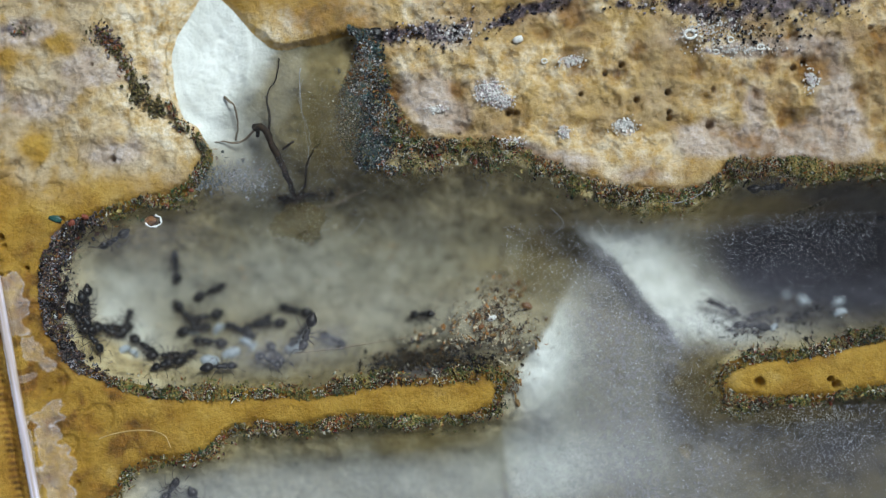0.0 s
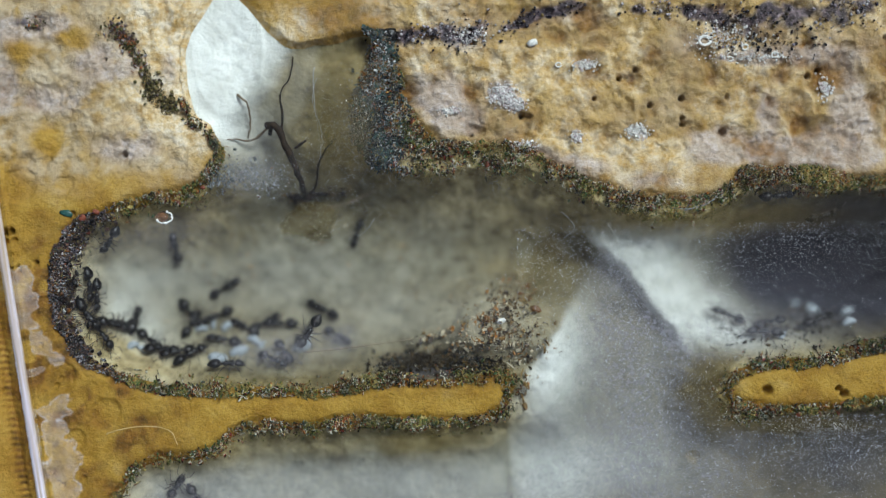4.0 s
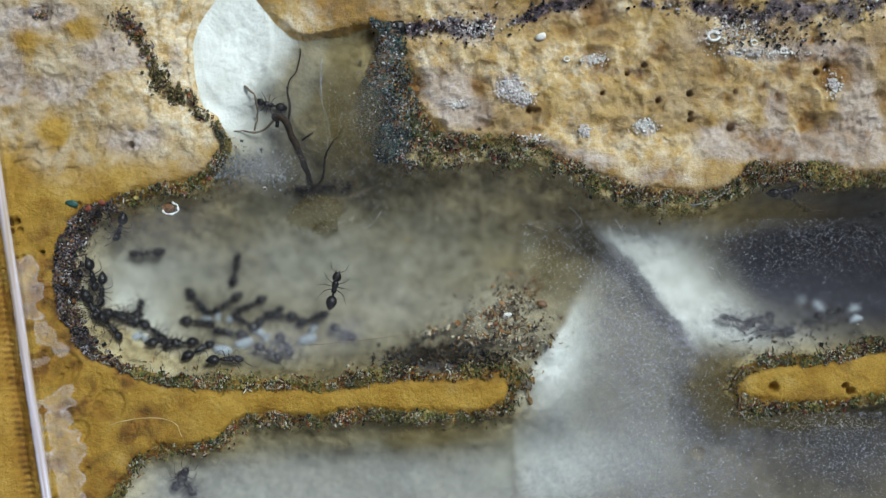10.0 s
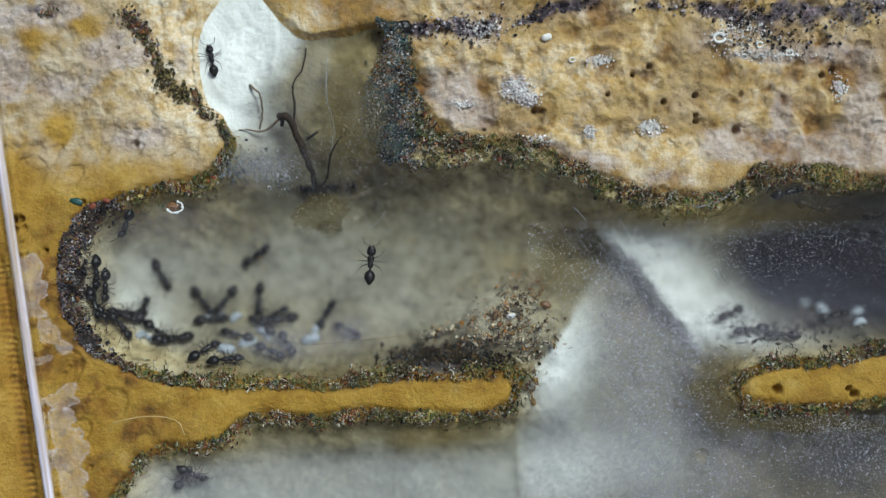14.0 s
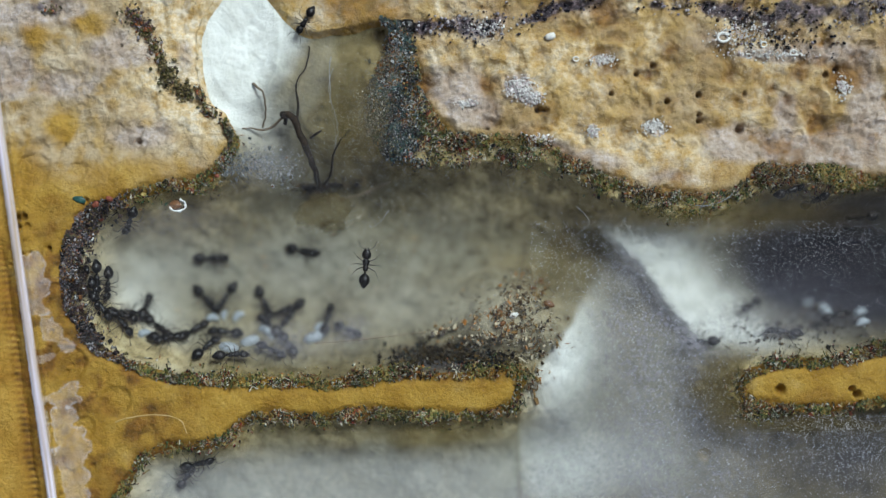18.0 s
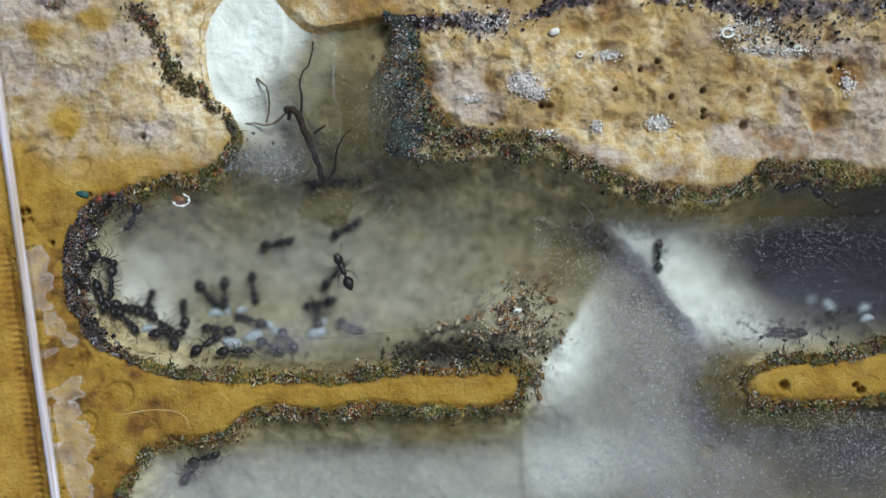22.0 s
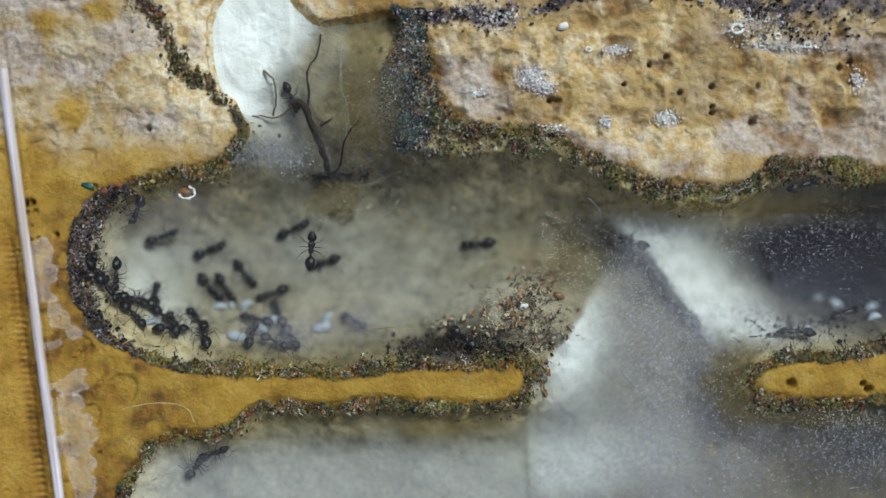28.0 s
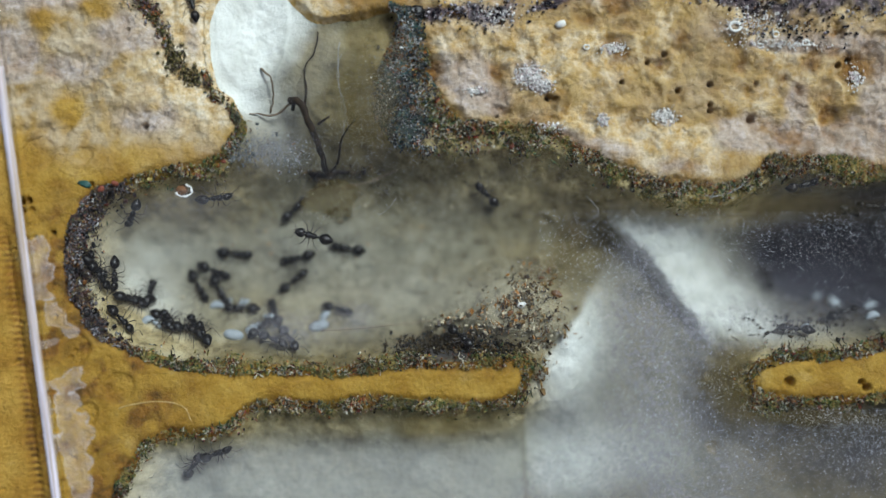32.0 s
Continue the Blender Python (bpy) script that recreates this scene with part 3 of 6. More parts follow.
ochre_wall += 0.22 * blob(GX, GY, 480, 575, 260, 70) + 0.5 * blob(GX, GY, 900, 572, 125, 70)
ochre_wall += lit_cream + 0.35 * blob(GX, GY, 900, 345, 200, 40) + 0.75 * blob(GX, GY, 1290, 385, 250, 34) + 0.5 * blob(GX, GY, 300, 385, 130, 60)
tagged(sheet("chamber_floor", OPEN, PLASTER, {"chalk_lit": np.clip(chalk_lit_floor, 0, 1) * (1 - painted_dark), "painted_dark": np.clip(painted_dark, 0, 1), "ochre": np.clip(ochre_wall, 0, 0.85), "stain_shade": np.clip(stain_shade_floor, 0, 0.85)}),
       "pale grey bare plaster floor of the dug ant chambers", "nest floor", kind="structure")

x0, x1, y0, y1 = (xs[0] - U0) * CELL, (xs[-1] - U0) * CELL, (V0 - ys[-1]) * CELL, (V0 - ys[0]) * CELL
rim = [at(xs[0], v, float(ground_z(xs[0], v))) for v in ys[::10]] + [at(u, ys[-1], float(ground_z(u, ys[-1]))) for u in xs[::10]]
rim += [at(xs[-1], v, float(ground_z(xs[-1], v))) for v in ys[::-10]] + [at(u, ys[0], float(ground_z(u, ys[0]))) for u in xs[::-10]]
n = len(rim)
low = [Vector((p.x, p.y, -0.024)) for p in rim]
tagged(new("nest_block_sides", mesh_from("nest_block_sides", rim + low, [(i, (i + 1) % n, n + (i + 1) % n, n + i) for i in range(n)] + [tuple(range(n, 2 * n))], OCHRE, False)),
       "ochre-painted sides and base of the plaster nest block", "plaster block", kind="structure")
bm = bmesh.new()
bmesh.ops.create_cube(bm, size=1.0, matrix=Matrix.Translation((0, 0, -0.0345)) @ Matrix.Diagonal((0.5, 0.4, 0.02, 1)))
me = bpy.data.meshes.new("tabletop")
bm.to_mesh(me)
me.materials.append(TABLE)
tagged(new("tabletop", me), "brown wooden tabletop under the nest block", "table", kind="structure")

# ---- glass pane with its film, glue and droplets ----
def clear_glass():
    """Thin clear glass: lets light through and mirrors a little of the sky."""
    m = bpy.data.materials.new("pane_glass")
    m.use_nodes = True
    t = m.node_tree
    t.nodes.remove(t.nodes["Principled BSDF"])
    clear = t.nodes.new("ShaderNodeBsdfTransparent")
    clear.inputs[0].default_value = (0.97, 0.985, 0.975, 1)
    gloss = node(t, "ShaderNodeBsdfGlossy", Roughness=0.03)
    fres = node(t, "ShaderNodeFresnel", IOR=1.16)
    mix = t.nodes.new("ShaderNodeMixShader")
    t.links.new(fres.outputs[0], mix.inputs[0])
    t.links.new(clear.outputs[0], mix.inputs[1])
    t.links.new(gloss.outputs[0], mix.inputs[2])
    t.links.new(mix.outputs[0], t.nodes["Material Output"].inputs[0])
    return m


def film_material(name, colour, low, high, scale):
    """A thin deposit on the glass: the layer 'film' says how dense it lies."""
    m = bpy.data.materials.new(name)
    m.use_nodes = True
    t = m.node_tree
    t.nodes.remove(t.nodes["Principled BSDF"])
    d = node(t, "ShaderNodeBsdfDiffuse")
    d.inputs[0].default_value = (*colour, 1)
    clear = t.nodes.new("ShaderNodeBsdfTransparent")
    fac = t.nodes.new("ShaderNodeMath")
    fac.operation = "MULTIPLY"
    t.links.new(layer(t, "film"), fac.inputs[0])
    t.links.new(ramp(t, noise_tex(t, scale, 8.0, 0.7), [(0.3, (low,) * 3), (0.7, (high,) * 3)]), fac.inputs[1])
    mix = t.nodes.new("ShaderNodeMixShader")
    t.links.new(fac.outputs[0], mix.inputs[0])
    t.links.new(clear.outputs[0], mix.inputs[1])
    t.links.new(d.outputs[0], mix.inputs[2])
    t.links.new(mix.outputs[0], t.nodes["Material Output"].inputs[0])
    return m


GLASS = clear_glass()
FILM = film_material("condensation_film", (0.25, 0.24, 0.265), 0.15, 1.5, 1700.0)
GLUE = film_material("glue_film", (0.72, 0.66, 0.66), 0.35, 0.9, 1500.0)
GLEAM_EDGE, t, b = material("cut_glass_edge", 0.35)
long = node(t, "ShaderNodeMapping")
long.vector_type = "TEXTURE"
long.inputs["Rotation"].default_value = (0, 0, radians(8.1))
long.inputs["Scale"].default_value = (0.22, 12.0, 1.0)
t.links.new(coords(t), long.inputs["Vector"])
streak = node(t, "ShaderNodeTexNoise", Scale=900.0, Detail=5.0)
t.links.new(long.outputs[0], streak.inputs["Vector"])
# lilac-white streaks paint the cut edge's reflection into the base colour
c = ramp(t, streak.outputs["Fac"], [(0.3, (0.40, 0.28, 0.14)), (0.42, (0.50, 0.42, 0.36)), (0.54, (0.58, 0.53, 0.56)), (0.64, (0.74, 0.70, 0.77)), (0.76, (0.86, 0.84, 0.9))])
t.links.new(c, b.inputs["Base Color"])
b.inputs["Transmission Weight"].default_value = 0.25

LEAN = 0.142          # the pane's left edge, against the v axis
pane_low, pane_high = 0.06, 1.3


def pane_u(v):
    return 53 + (v - 482) * LEAN


ring = [(pane_u(1190), 1190), (2030, 1190), (2030, -290), (pane_u(-290), -290)]
verts = [at(u, v, pane_low) for u, v in ring] + [at(u, v, pane_high) for u, v in ring]
pane = new("glass_pane", mesh_from("glass_pane", verts, [(3, 2, 1, 0), (4, 5, 6, 7), (0, 1, 5, 4), (1, 2, 6, 5), (2, 3, 7, 6), (3, 0, 4, 7)], GLASS, False))
pane.visible_shadow = False
tagged(pane, "clear glass pane lying over the plaster nest", "glass pane", kind="structure")
prof = [(-7, 0.08), (7, 0.08), (7.5, 1.1), (6, 1.4), (-6, 1.4), (-7.5, 1.1)]
verts, faces = [], []
edge_v = np.arange(150, 1190, 10)
for i, v in enumerate(edge_v):
    for du, z in prof:
        verts.append(at(pane_u(v) - 10 + du + 0.25 * math.sin(i * 1.7), v, z))
for i in range(len(edge_v) - 1):
    for k in range(6):
        faces.append((i * 6 + k, (i + 1) * 6 + k, (i + 1) * 6 + (k + 1) % 6, i * 6 + (k + 1) % 6))
faces += [tuple(range(6)), tuple(range(len(verts) - 1, len(verts) - 7, -1))]
tagged(new("pane_edge", mesh_from("pane_edge", verts, faces, GLEAM_EDGE)), "cut edge of the glass pane, lilac-white reflections painted in", "glass edge", kind="structure")


def film_sheet(name, u0, u1, v0, v1, step, mat, density, z):
    """A flat deposit on the underside of the pane."""
    us, vs = np.arange(u0, u1 + 1, step), np.arange(v0, v1 + 1, step)
    gu, gv = np.meshgrid(us, vs)
    d = density(gu, gv)
    ids = np.arange(gu.size).reshape(gu.shape)
    quads = np.stack([ids[1:, :-1], ids[1:, 1:], ids[:-1, 1:], ids[:-1, :-1]], -1)
    keep = (d[1:, 1:] + d[:-1, :-1] + d[1:, :-1] + d[:-1, 1:]) > 0.02
    used, q = np.unique(quads[keep].ravel(), return_inverse=True)
    co = np.stack([(gu - U0) * CELL, (V0 - gv) * CELL, np.full(gu.shape, z * 1e-3)], -1).reshape(-1, 3)[used]
    me = mesh_from(name, co, q.reshape(-1, 4), mat)
    me.attributes.new("film", "FLOAT", "POINT").data.foreach_set("value", np.clip(d.ravel()[used], 0, 1).astype(np.float32))
    ob = new(name, me)
    ob.visible_shadow = False
    return ob


def edge_at(gu, gv):
    i = np.clip(((gv - ys[0]) / STEP).astype(int), 0, len(ys) - 1)
    j = np.clip(((gu - xs[0]) / STEP).astype(int), 0, len(xs) - 1)
    return EDGE[i, j]


def mist(gu, gv):
    """How thick the breath lies on the glass: a wedge in the middle, a veil elsewhere."""
    du = gu + (rough(gu, gv, 60, 203) - 0.5) * 40
    wedge = steps_to(-30, 50, du - (1095 - (gv - 420) * 0.42)) * steps_to(400, 470, gv)
    wedge *= np.where(gv < 620, 1 - steps_to(-8, 8, (gu - 1108) * 0.80 - (gv - 425) * 0.60), 1.0)
    wedge *= 1 - 0.85 * blob(gu, gv, 1010, 640, 70, 100) - 0.4 * blob(gu, gv, 1000, 850, 90, 120)
    wedge = wedge * (1 - 0.92 * steps_to(1270, 1440, gu))
    far = steps_to(1180, 1330, gu) * (0.03 * steps_to(390, 440, gv) * (1 - steps_to(560, 640, gv)) + 0.02)
    veil = 0.01 + 0.05 * rough(gu, gv, 90, 205) + 0.42 * blob(gu, gv, 510, 606, 80, 32) + 0.4 * blob(gu, gv, 622, 584, 34, 26) + 0.3 * np.clip(blob(gu, gv, 465, 290, 55, 34) + 0.6 * blob(gu, gv, 650, 200, 30, 60), 0, 1)
    veil = veil + 0.20 * blob(gu, gv, 300, 385, 110, 50) + 0.3 * blob(gu, gv, 1320, 578, 130, 40) + 0.22 * steps_to(780, 850, gv) * (1 - steps_to(850, 930, gu))
    wedge = wedge * (1 - 0.85 * blob(gu, gv, 1290, 700, 60, 80))
    d = 0.50 * np.clip(wedge, 0, 1) * (0.35 + 1.2 * rough(gu, gv, 46, 207)) + far + veil
    return np.clip(d, 0, 0.9) * steps_to(14, 60, edge_at(gu, gv))


tagged(film_sheet("condensation", 100, 1700, -30, 1000, 6, FILM, mist, 0.03), "grey breath of condensation on the underside of the pane", "condensation", kind="structure")

RESIDUE_SHADE = film_material("brown_residue_shade", (0.085, 0.062, 0.02), 0.7, 1.0, 500.0)


def residue(gu, gv):
    """Brown residue on the glass round the blunt end of the tongue, and a painted shadow."""
    du, dv = gu + (rough(gu, gv, 40, 243) - 0.5) * 30, gv + (rough(gu, gv, 40, 244) - 0.5) * 30
    d = np.maximum(1.15 * blob(du, dv, 1296, 700, 52, 82), 0.95 * blob(du, dv, 1430, 752, 150, 17)) + 0.5 * blob(du, dv, 1242, 683, 20, 12)
    d = np.maximum(d, 0.55 * blob(du, dv, 985, 470, 34, 120, 20))
    # brown band below the left tongue stands for the shadow it casts
    d = np.maximum(d, 0.8 * blob(du, dv, 760, 772, 170, 22))
    d = np.maximum(d, 0.95 * steps_to(1.15, 0.9, np.hypot((du + 0.6 * (rough(gu, gv, 25, 246) - 0.5) * 60 - 578) / 46, (dv - 376) / 32)))
    d = np.maximum(d, np.maximum(0.75 * blob(du, dv, 640, 120, 64, 70), 1.0 * blob(du, dv, 635, 200, 60, 100)))
    d = np.maximum(d, 0.62 * blob(du, dv, 1290, 380, 330, 34))
    return 0.68 * steps_to(0.22, 0.75, d) * (0.25 + 0.75 * steps_to(14, 34, edge_at(gu, gv))) * (0.7 + 0.4 * rough(gu, gv, 22, 245))


tagged(film_sheet("residue_and_shade", 500, 1640, 30, 830, 5, RESIDUE_SHADE, residue, 0.035), "olive-brown residue smeared on the underside of the pane, with a tongue's shadow painted in", "residue", kind="structure")


def smear(spots):
    def density(gu, gv):
        d = sum(blob(gu, gv, *s) for s in spots)
        d = d + (rough(gu, gv, 22, 233) - 0.5) * 1.5 * np.clip(2.5 * d, 0, 1)
        rim_line = np.exp(-((d - 0.5) / 0.07) ** 2)
        return np.clip(0.42 * steps_to(0.45, 0.55, d) * (0.2 + 0.8 * rough(gu, gv, 12, 234)) + 0.8 * rim_line * rough(gu, gv, 14, 235), 0, 1) * (gu > pane_u(gv) - 4)
    return density


for box, spots in (((30, 150, 420, 590), [(66, 470, 16, 22), (72, 505, 20, 20), (62, 530, 12, 18), (70, 548, 26, 9, 15)]),
                   ((50, 200, 560, 700), [(96, 592, 26, 16, 20), (84, 566, 10, 26), (118, 612, 16, 9, 10), (86, 632, 26, 7, -20)]),
                   ((60, 240, 660, 980), [(128, 690, 24, 20, -30), (104, 706, 34, 9, 5), (112, 740, 26, 22), (124, 770, 30, 18), (150, 790, 14, 10), (122, 812, 34, 22), (134, 850, 24, 34), (142, 900, 20, 40)])):
    tagged(film_sheet("glue_smear", *box, 2, GLUE, smear(spots), 0.045), "whitish dried glue smear along the glass edge", "glue smear", "glue smears along the pane")

# droplets under the pane
DROPLET, t, b = material("droplet_water", 0.15)
b.inputs["Base Color"].default_value = (0.72, 0.74, 0.80, 1)
b.inputs["Transmission Weight"].default_value = 0.35
b.inputs["IOR"].default_value = 1.33


def beads(name, count, pick, sizes, seed, mat):
    """Many small half balls under the glass, joined."""
    rng = np.random.RandomState(seed)
    bm2 = bmesh.new()
    bmesh.ops.create_icosphere(bm2, subdivisions=1, radius=1.0)
    tv = np.array([v.co[:] for v in bm2.verts])
    tf = np.array([[v.index for v in f.verts] for f in bm2.faces])
    bm2.free()
    verts, faces = [], []
    made = 0
    while made < count:
        u, v = pick(rng)
        if edge_at(np.array([u]), np.array([v]))[0] < 14:
            continue
        r = rng.choice(sizes) * rng.uniform(0.7, 1.2) * CELL
        c0 = at(u, v, 0.04)
        p = tv * (r * rng.uniform(0.7, 1.3), r * rng.uniform(0.7, 1.3), r * 0.7) + np.array(c0)
        p[:, 2] = np.minimum(p[:, 2], 0.05e-3)
        verts.append(p)
        faces.append(tf + made * len(tv))
        made += 1
    return new(name, mesh_from(name, np.concatenate(verts), np.concatenate(faces), mat))


def pick_drops(rng):
    k = rng.rand()
    if k < 0.33:
        return rng.uniform(940, 1600), 392 + abs(rng.normal(0, 75))
    if k < 0.58:
        return rng.normal(1500, 80), 735 + abs(rng.normal(0, 75))
    s = rng.rand()
    return 1090 + 160 * s + rng.normal(0, 90), 430 + 430 * s + rng.normal(0, 40)


tagged(beads("condensation_droplets", 17000, pick_drops, [0.24, 0.30, 0.38, 0.50, 0.8], 5, DROPLET), "tiny pale water droplets on the underside of the pane", "droplets", kind="stuff")

DUST, t, b = material("pane_dust", 0.6)
b.inputs["Base Color"].default_value = (0.36, 0.37, 0.37, 1)


def pick_dust(rng):
    k = rng.rand()
    if k < 0.05:
        a = rng.uniform(0.3, 5.6)
        k2 = rng.normal(1, 0.12)
        return 570 + 42 * k2 * math.cos(a) + rng.normal(0, 4), 380 + 30 * k2 * math.sin(a) + rng.normal(0, 4)
    if k < 0.35:
        return rng.normal(480, 50), rng.normal(288, 30)
    if k < 0.7:
        return rng.normal(620, 60), rng.normal(260, 90)
    if k < 0.85:
        return rng.normal(650, 90), rng.normal(370, 40)
    return rng.uniform(180, 1000), rng.uniform(330, 620)


tagged(beads("pane_dust", 3400, pick_dust, [0.18, 0.25, 0.34, 0.45, 0.7], 6, DUST), "fine white dust specks on the underside of the pane", "dust", kind="stuff")


# ---- debris that the ants have heaped along the walls ----
def chip_templates(seed, count=10, splinters=True):
    """Crumbs, flakes and thin splinters."""
    rng = np.random.RandomState(seed)
    out = []
    for n in range(count):
        thin = splinters and n % 5 == 1
        size = (1.9, rng.uniform(0.16, 0.3), rng.uniform(0.16, 0.28)) if thin else (1.0, rng.uniform(0.4, 0.85), rng.uniform(0.3, 0.7))
        box = np.array([[x, y, z] for x in (-1, 1) for y in (-1, 1) for z in (-1, 1)], float)
        box = (box + rng.uniform(-0.34, 0.34, box.shape)) * size
        if thin:
            box[:, 1] += rng.uniform(-0.5, 0.5) * box[:, 0]
        out.append(box)
    return out


CHIP_FACES = np.array([(0, 1, 3, 2), (4, 6, 7, 5), (0, 4, 5, 1), (2, 3, 7, 6), (0, 2, 6, 4), (1, 5, 7, 3)])


def curl_templates(seed, count=14):
    """Short bent threads, hooks and legs, half a length to either side."""
    rng = np.random.RandomState(seed)
    out = []
    for _ in range(count):
        bow, twist, thick = rng.uniform(-2.6, 2.6), rng.uniform(-0.5, 0.5), rng.uniform(0.18, 0.38)
        pts = [Vector((1.6 * s * math.cos(bow * s), 1.6 * s * math.sin(bow * abs(s)), twist * s * s)) for s in (-1, -0.5, 0, 0.5, 1)]
        v, f = tube(pts, [thick * rng.uniform(0.7, 1.2) for _ in pts], 4)
        out.append((np.array([tuple(p) for p in v]), np.array(f)))
    return out


def lump_templates(seed, count=8):
    """Rounded uneven lumps."""
    rng = np.random.RandomState(seed)
    bm2 = bmesh.new()
    bmesh.ops.create_icosphere(bm2, subdivisions=1, radius=1.0)
    tv = np.array([v.co[:] for v in bm2.verts])
    tf = np.array([[v.index for v in f.verts] for f in bm2.faces])
    bm2.free()
    return [(tv * rng.uniform(0.75, 1.15, (len(tv), 1)) * rng.uniform(0.7, 1.1, 3), tf) for _ in range(count)]


def heap(name, count, pick, sizes, mat, seed, lift=1.2, label="", category="debris", splinters=True, rounded=False, curled=0.0):
    """Grains strewn over the ground, some piled on others, joined in one mesh."""
    rng = np.random.RandomState(seed)
    shapes = lump_templates(seed + 1) if rounded else [(b2, CHIP_FACES) for b2 in chip_templates(seed + 1, 10, splinters)]
    bent = curl_templates(seed + 2)
    verts, faces, base = [], [], 0
    for _ in range(count):
        u, v = pick(rng)
        z = float(ground_z(u, v))
        q = Euler(rng.uniform(-3.1, 3.1, 3)).to_matrix()
        r = sizes[rng.randint(len(sizes))] * rng.uniform(0.6, 1.3)
        top = min(z + rng.rand() * lift + r * 0.03, -0.05 - r * 0.05) if z < -0.3 else min(z + r * 0.03, 0.0)
        pv, pf = bent[rng.randint(len(bent))] if rng.rand() < curled else shapes[rng.randint(len(shapes))]
        verts.append((pv * r * CELL) @ np.array(q) + np.array(at(u, v, top)))
        faces += (pf + base).tolist()
        base += len(pv)
    ob = new(name, mesh_from(name, np.concatenate(verts), faces, mat, rounded))
    return tagged(ob, label, category, kind="stuff")


BAND_V, BAND_U = np.where((EDGE > -5) & (EDGE < 110) & (GX > -20) & (GX < 1640) & (GY > -60) & (GY < 960))
band_u, band_v, band_e, reach = (a[BAND_V, BAND_U] for a in (GX, GY, EDGE, REACH))
clumps = np.clip((rough(band_u, band_v, 22, 303) - 0.42) * 5.0, 0.14, 1)
weight = np.clip(1.15 - band_e / np.maximum(reach, 1), 0, 1) ** 0.6 * (reach > 4) * clumps
weight += 0.015 * (band_e < reach + 16) * (reach > 8)
weight /= weight.sum()
pile = np.cumsum(weight)


def pick_rim(rng):
    i = min(int(np.searchsorted(pile, rng.rand())), len(pile) - 1)
    return band_u[i] + rng.uniform(-2, 2), band_v[i] + rng.uniform(-2, 2)


def stretch(inside):
    """Grains of the rim, but only where the plan says so."""
    def pick(rng):
        while True:
            u, v = pick_rim(rng)
            if inside(u + rng.normal(0, 16), v + rng.normal(0, 16)):
                return u, v
    return pick


sooty = lambda u, v: 600 < u < 735 and v < 330
plum = lambda u, v: u < 230 and 340 < v < 640
SIZES = [0.7, 1.0, 1.3, 1.7, 2.2, 2.8, 3.5]
heap("debris_rim", 27000, stretch(lambda u, v: not sooty(u, v) and not plum(u, v)), SIZES, DEBRIS, 11, 1.2, "olive and brown crumbly nest debris heaped along the chamber walls", curled=0.7)
heap("sooty_debris", 11000, stretch(sooty), SIZES, DEBRIS_BLUE, 12, 1.2, "blue-black and white-flecked debris heaped at the nest entrance", curled=0.7)
heap("plum_debris", 6500, stretch(plum), SIZES, DEBRIS_PLUM, 13, 1.2, "plum-brown debris with orange shells packed against the chamber end", curled=0.6)


def around(u, v, ru, rv, turn=0.0):
    c, s = math.cos(radians(turn)), math.sin(radians(turn))

    def pick(rng):
        a, b2 = rng.normal(0, 0.55, 2) * (ru, rv)
        return u + c * a - s * b2, v + s * a + c * b2
    return pick


def several(*spots):
    shares = np.cumsum([s[0] for s in spots]) / sum(s[0] for s in spots)
    picks = [around(*s[1:]) for s in spots]
    return lambda rng: picks[int(np.searchsorted(shares, rng.rand()))](rng)


DARK_CRUST = per_island("dark_crust", [(0.0, (0.010, 0.010, 0.020)), (0.36, (0.035, 0.032, 0.06)), (0.42, (0.12, 0.085, 0.06)), (0.50, (0.30, 0.21, 0.09)), (0.60, (0.36, 0.31, 0.37)), (0.76, (0.62, 0.58, 0.62)), (0.94, (0.18, 0.09, 0.04))], 0.22, 150.0, 0.25, 0.5)
heap("crust_debris", 1300, several((1.6, 780, 46, 60, 20, -8), (1.6, 862, 48, 50, 26, -18), (0.8, 955, 25, 46, 14, -35), (0.8, 1030, 4, 60, 14, -10), (2.6, 1350, 24, 120, 26, 5), (0.8, 1200, 10, 60, 14), (1.6, 1375, 68, 90, 20, 8), (2, 1545, 12, 50, 36), (0.8, 1470, 50, 70, 30)),
     [0.8, 1.2, 1.7, 2.4, 3.6], DARK_CRUST, 21, 0.3, "black and lilac crust of dirt on the plaster face", splinters=False, rounded=True)
PALE_BITS = per_island("pale_bits", [(0.0, (0.74, 0.72, 0.68)), (0.4, (0.82, 0.80, 0.79)), (0.75, (0.62, 0.53, 0.54))], 0.35, 160.0, 0.9, 0.5)
heap("pale_crumbs", 3000, several((3, 922, 155, 20, 18), (1.4, 945, 172, 14, 12), (1.2, 1072, 103, 20, 9), (1.2, 1160, 225, 18, 12), (0.8, 826, 182, 14, 6), (1.4, 1320, 60, 60, 22), (0.8, 1052, 232, 10, 9), (1.2, 1370, 95, 70, 9), (0.8, 1500, 150, 12, 20), (0.8, 866, 50, 30, 14), (0.6, 958, 245, 24, 9)),
     [0.6, 0.9, 1.3, 2.0], PALE_BITS, 31, 0.3, "white crystalline crumbs on the ochre plaster", splinters=False)
MOSS = per_island("moss_bits", [(0.0, (0.10, 0.09, 0.03)), (0.3, (0.2, 0.15, 0.06)), (0.5, (0.06, 0.045, 0.03)), (0.68, (0.16, 0.10, 0.11)), (0.84, (0.30, 0.10, 0.03)), (0.94, (0.4, 0.36, 0.36))], 0.5, 160.0, 0.5)
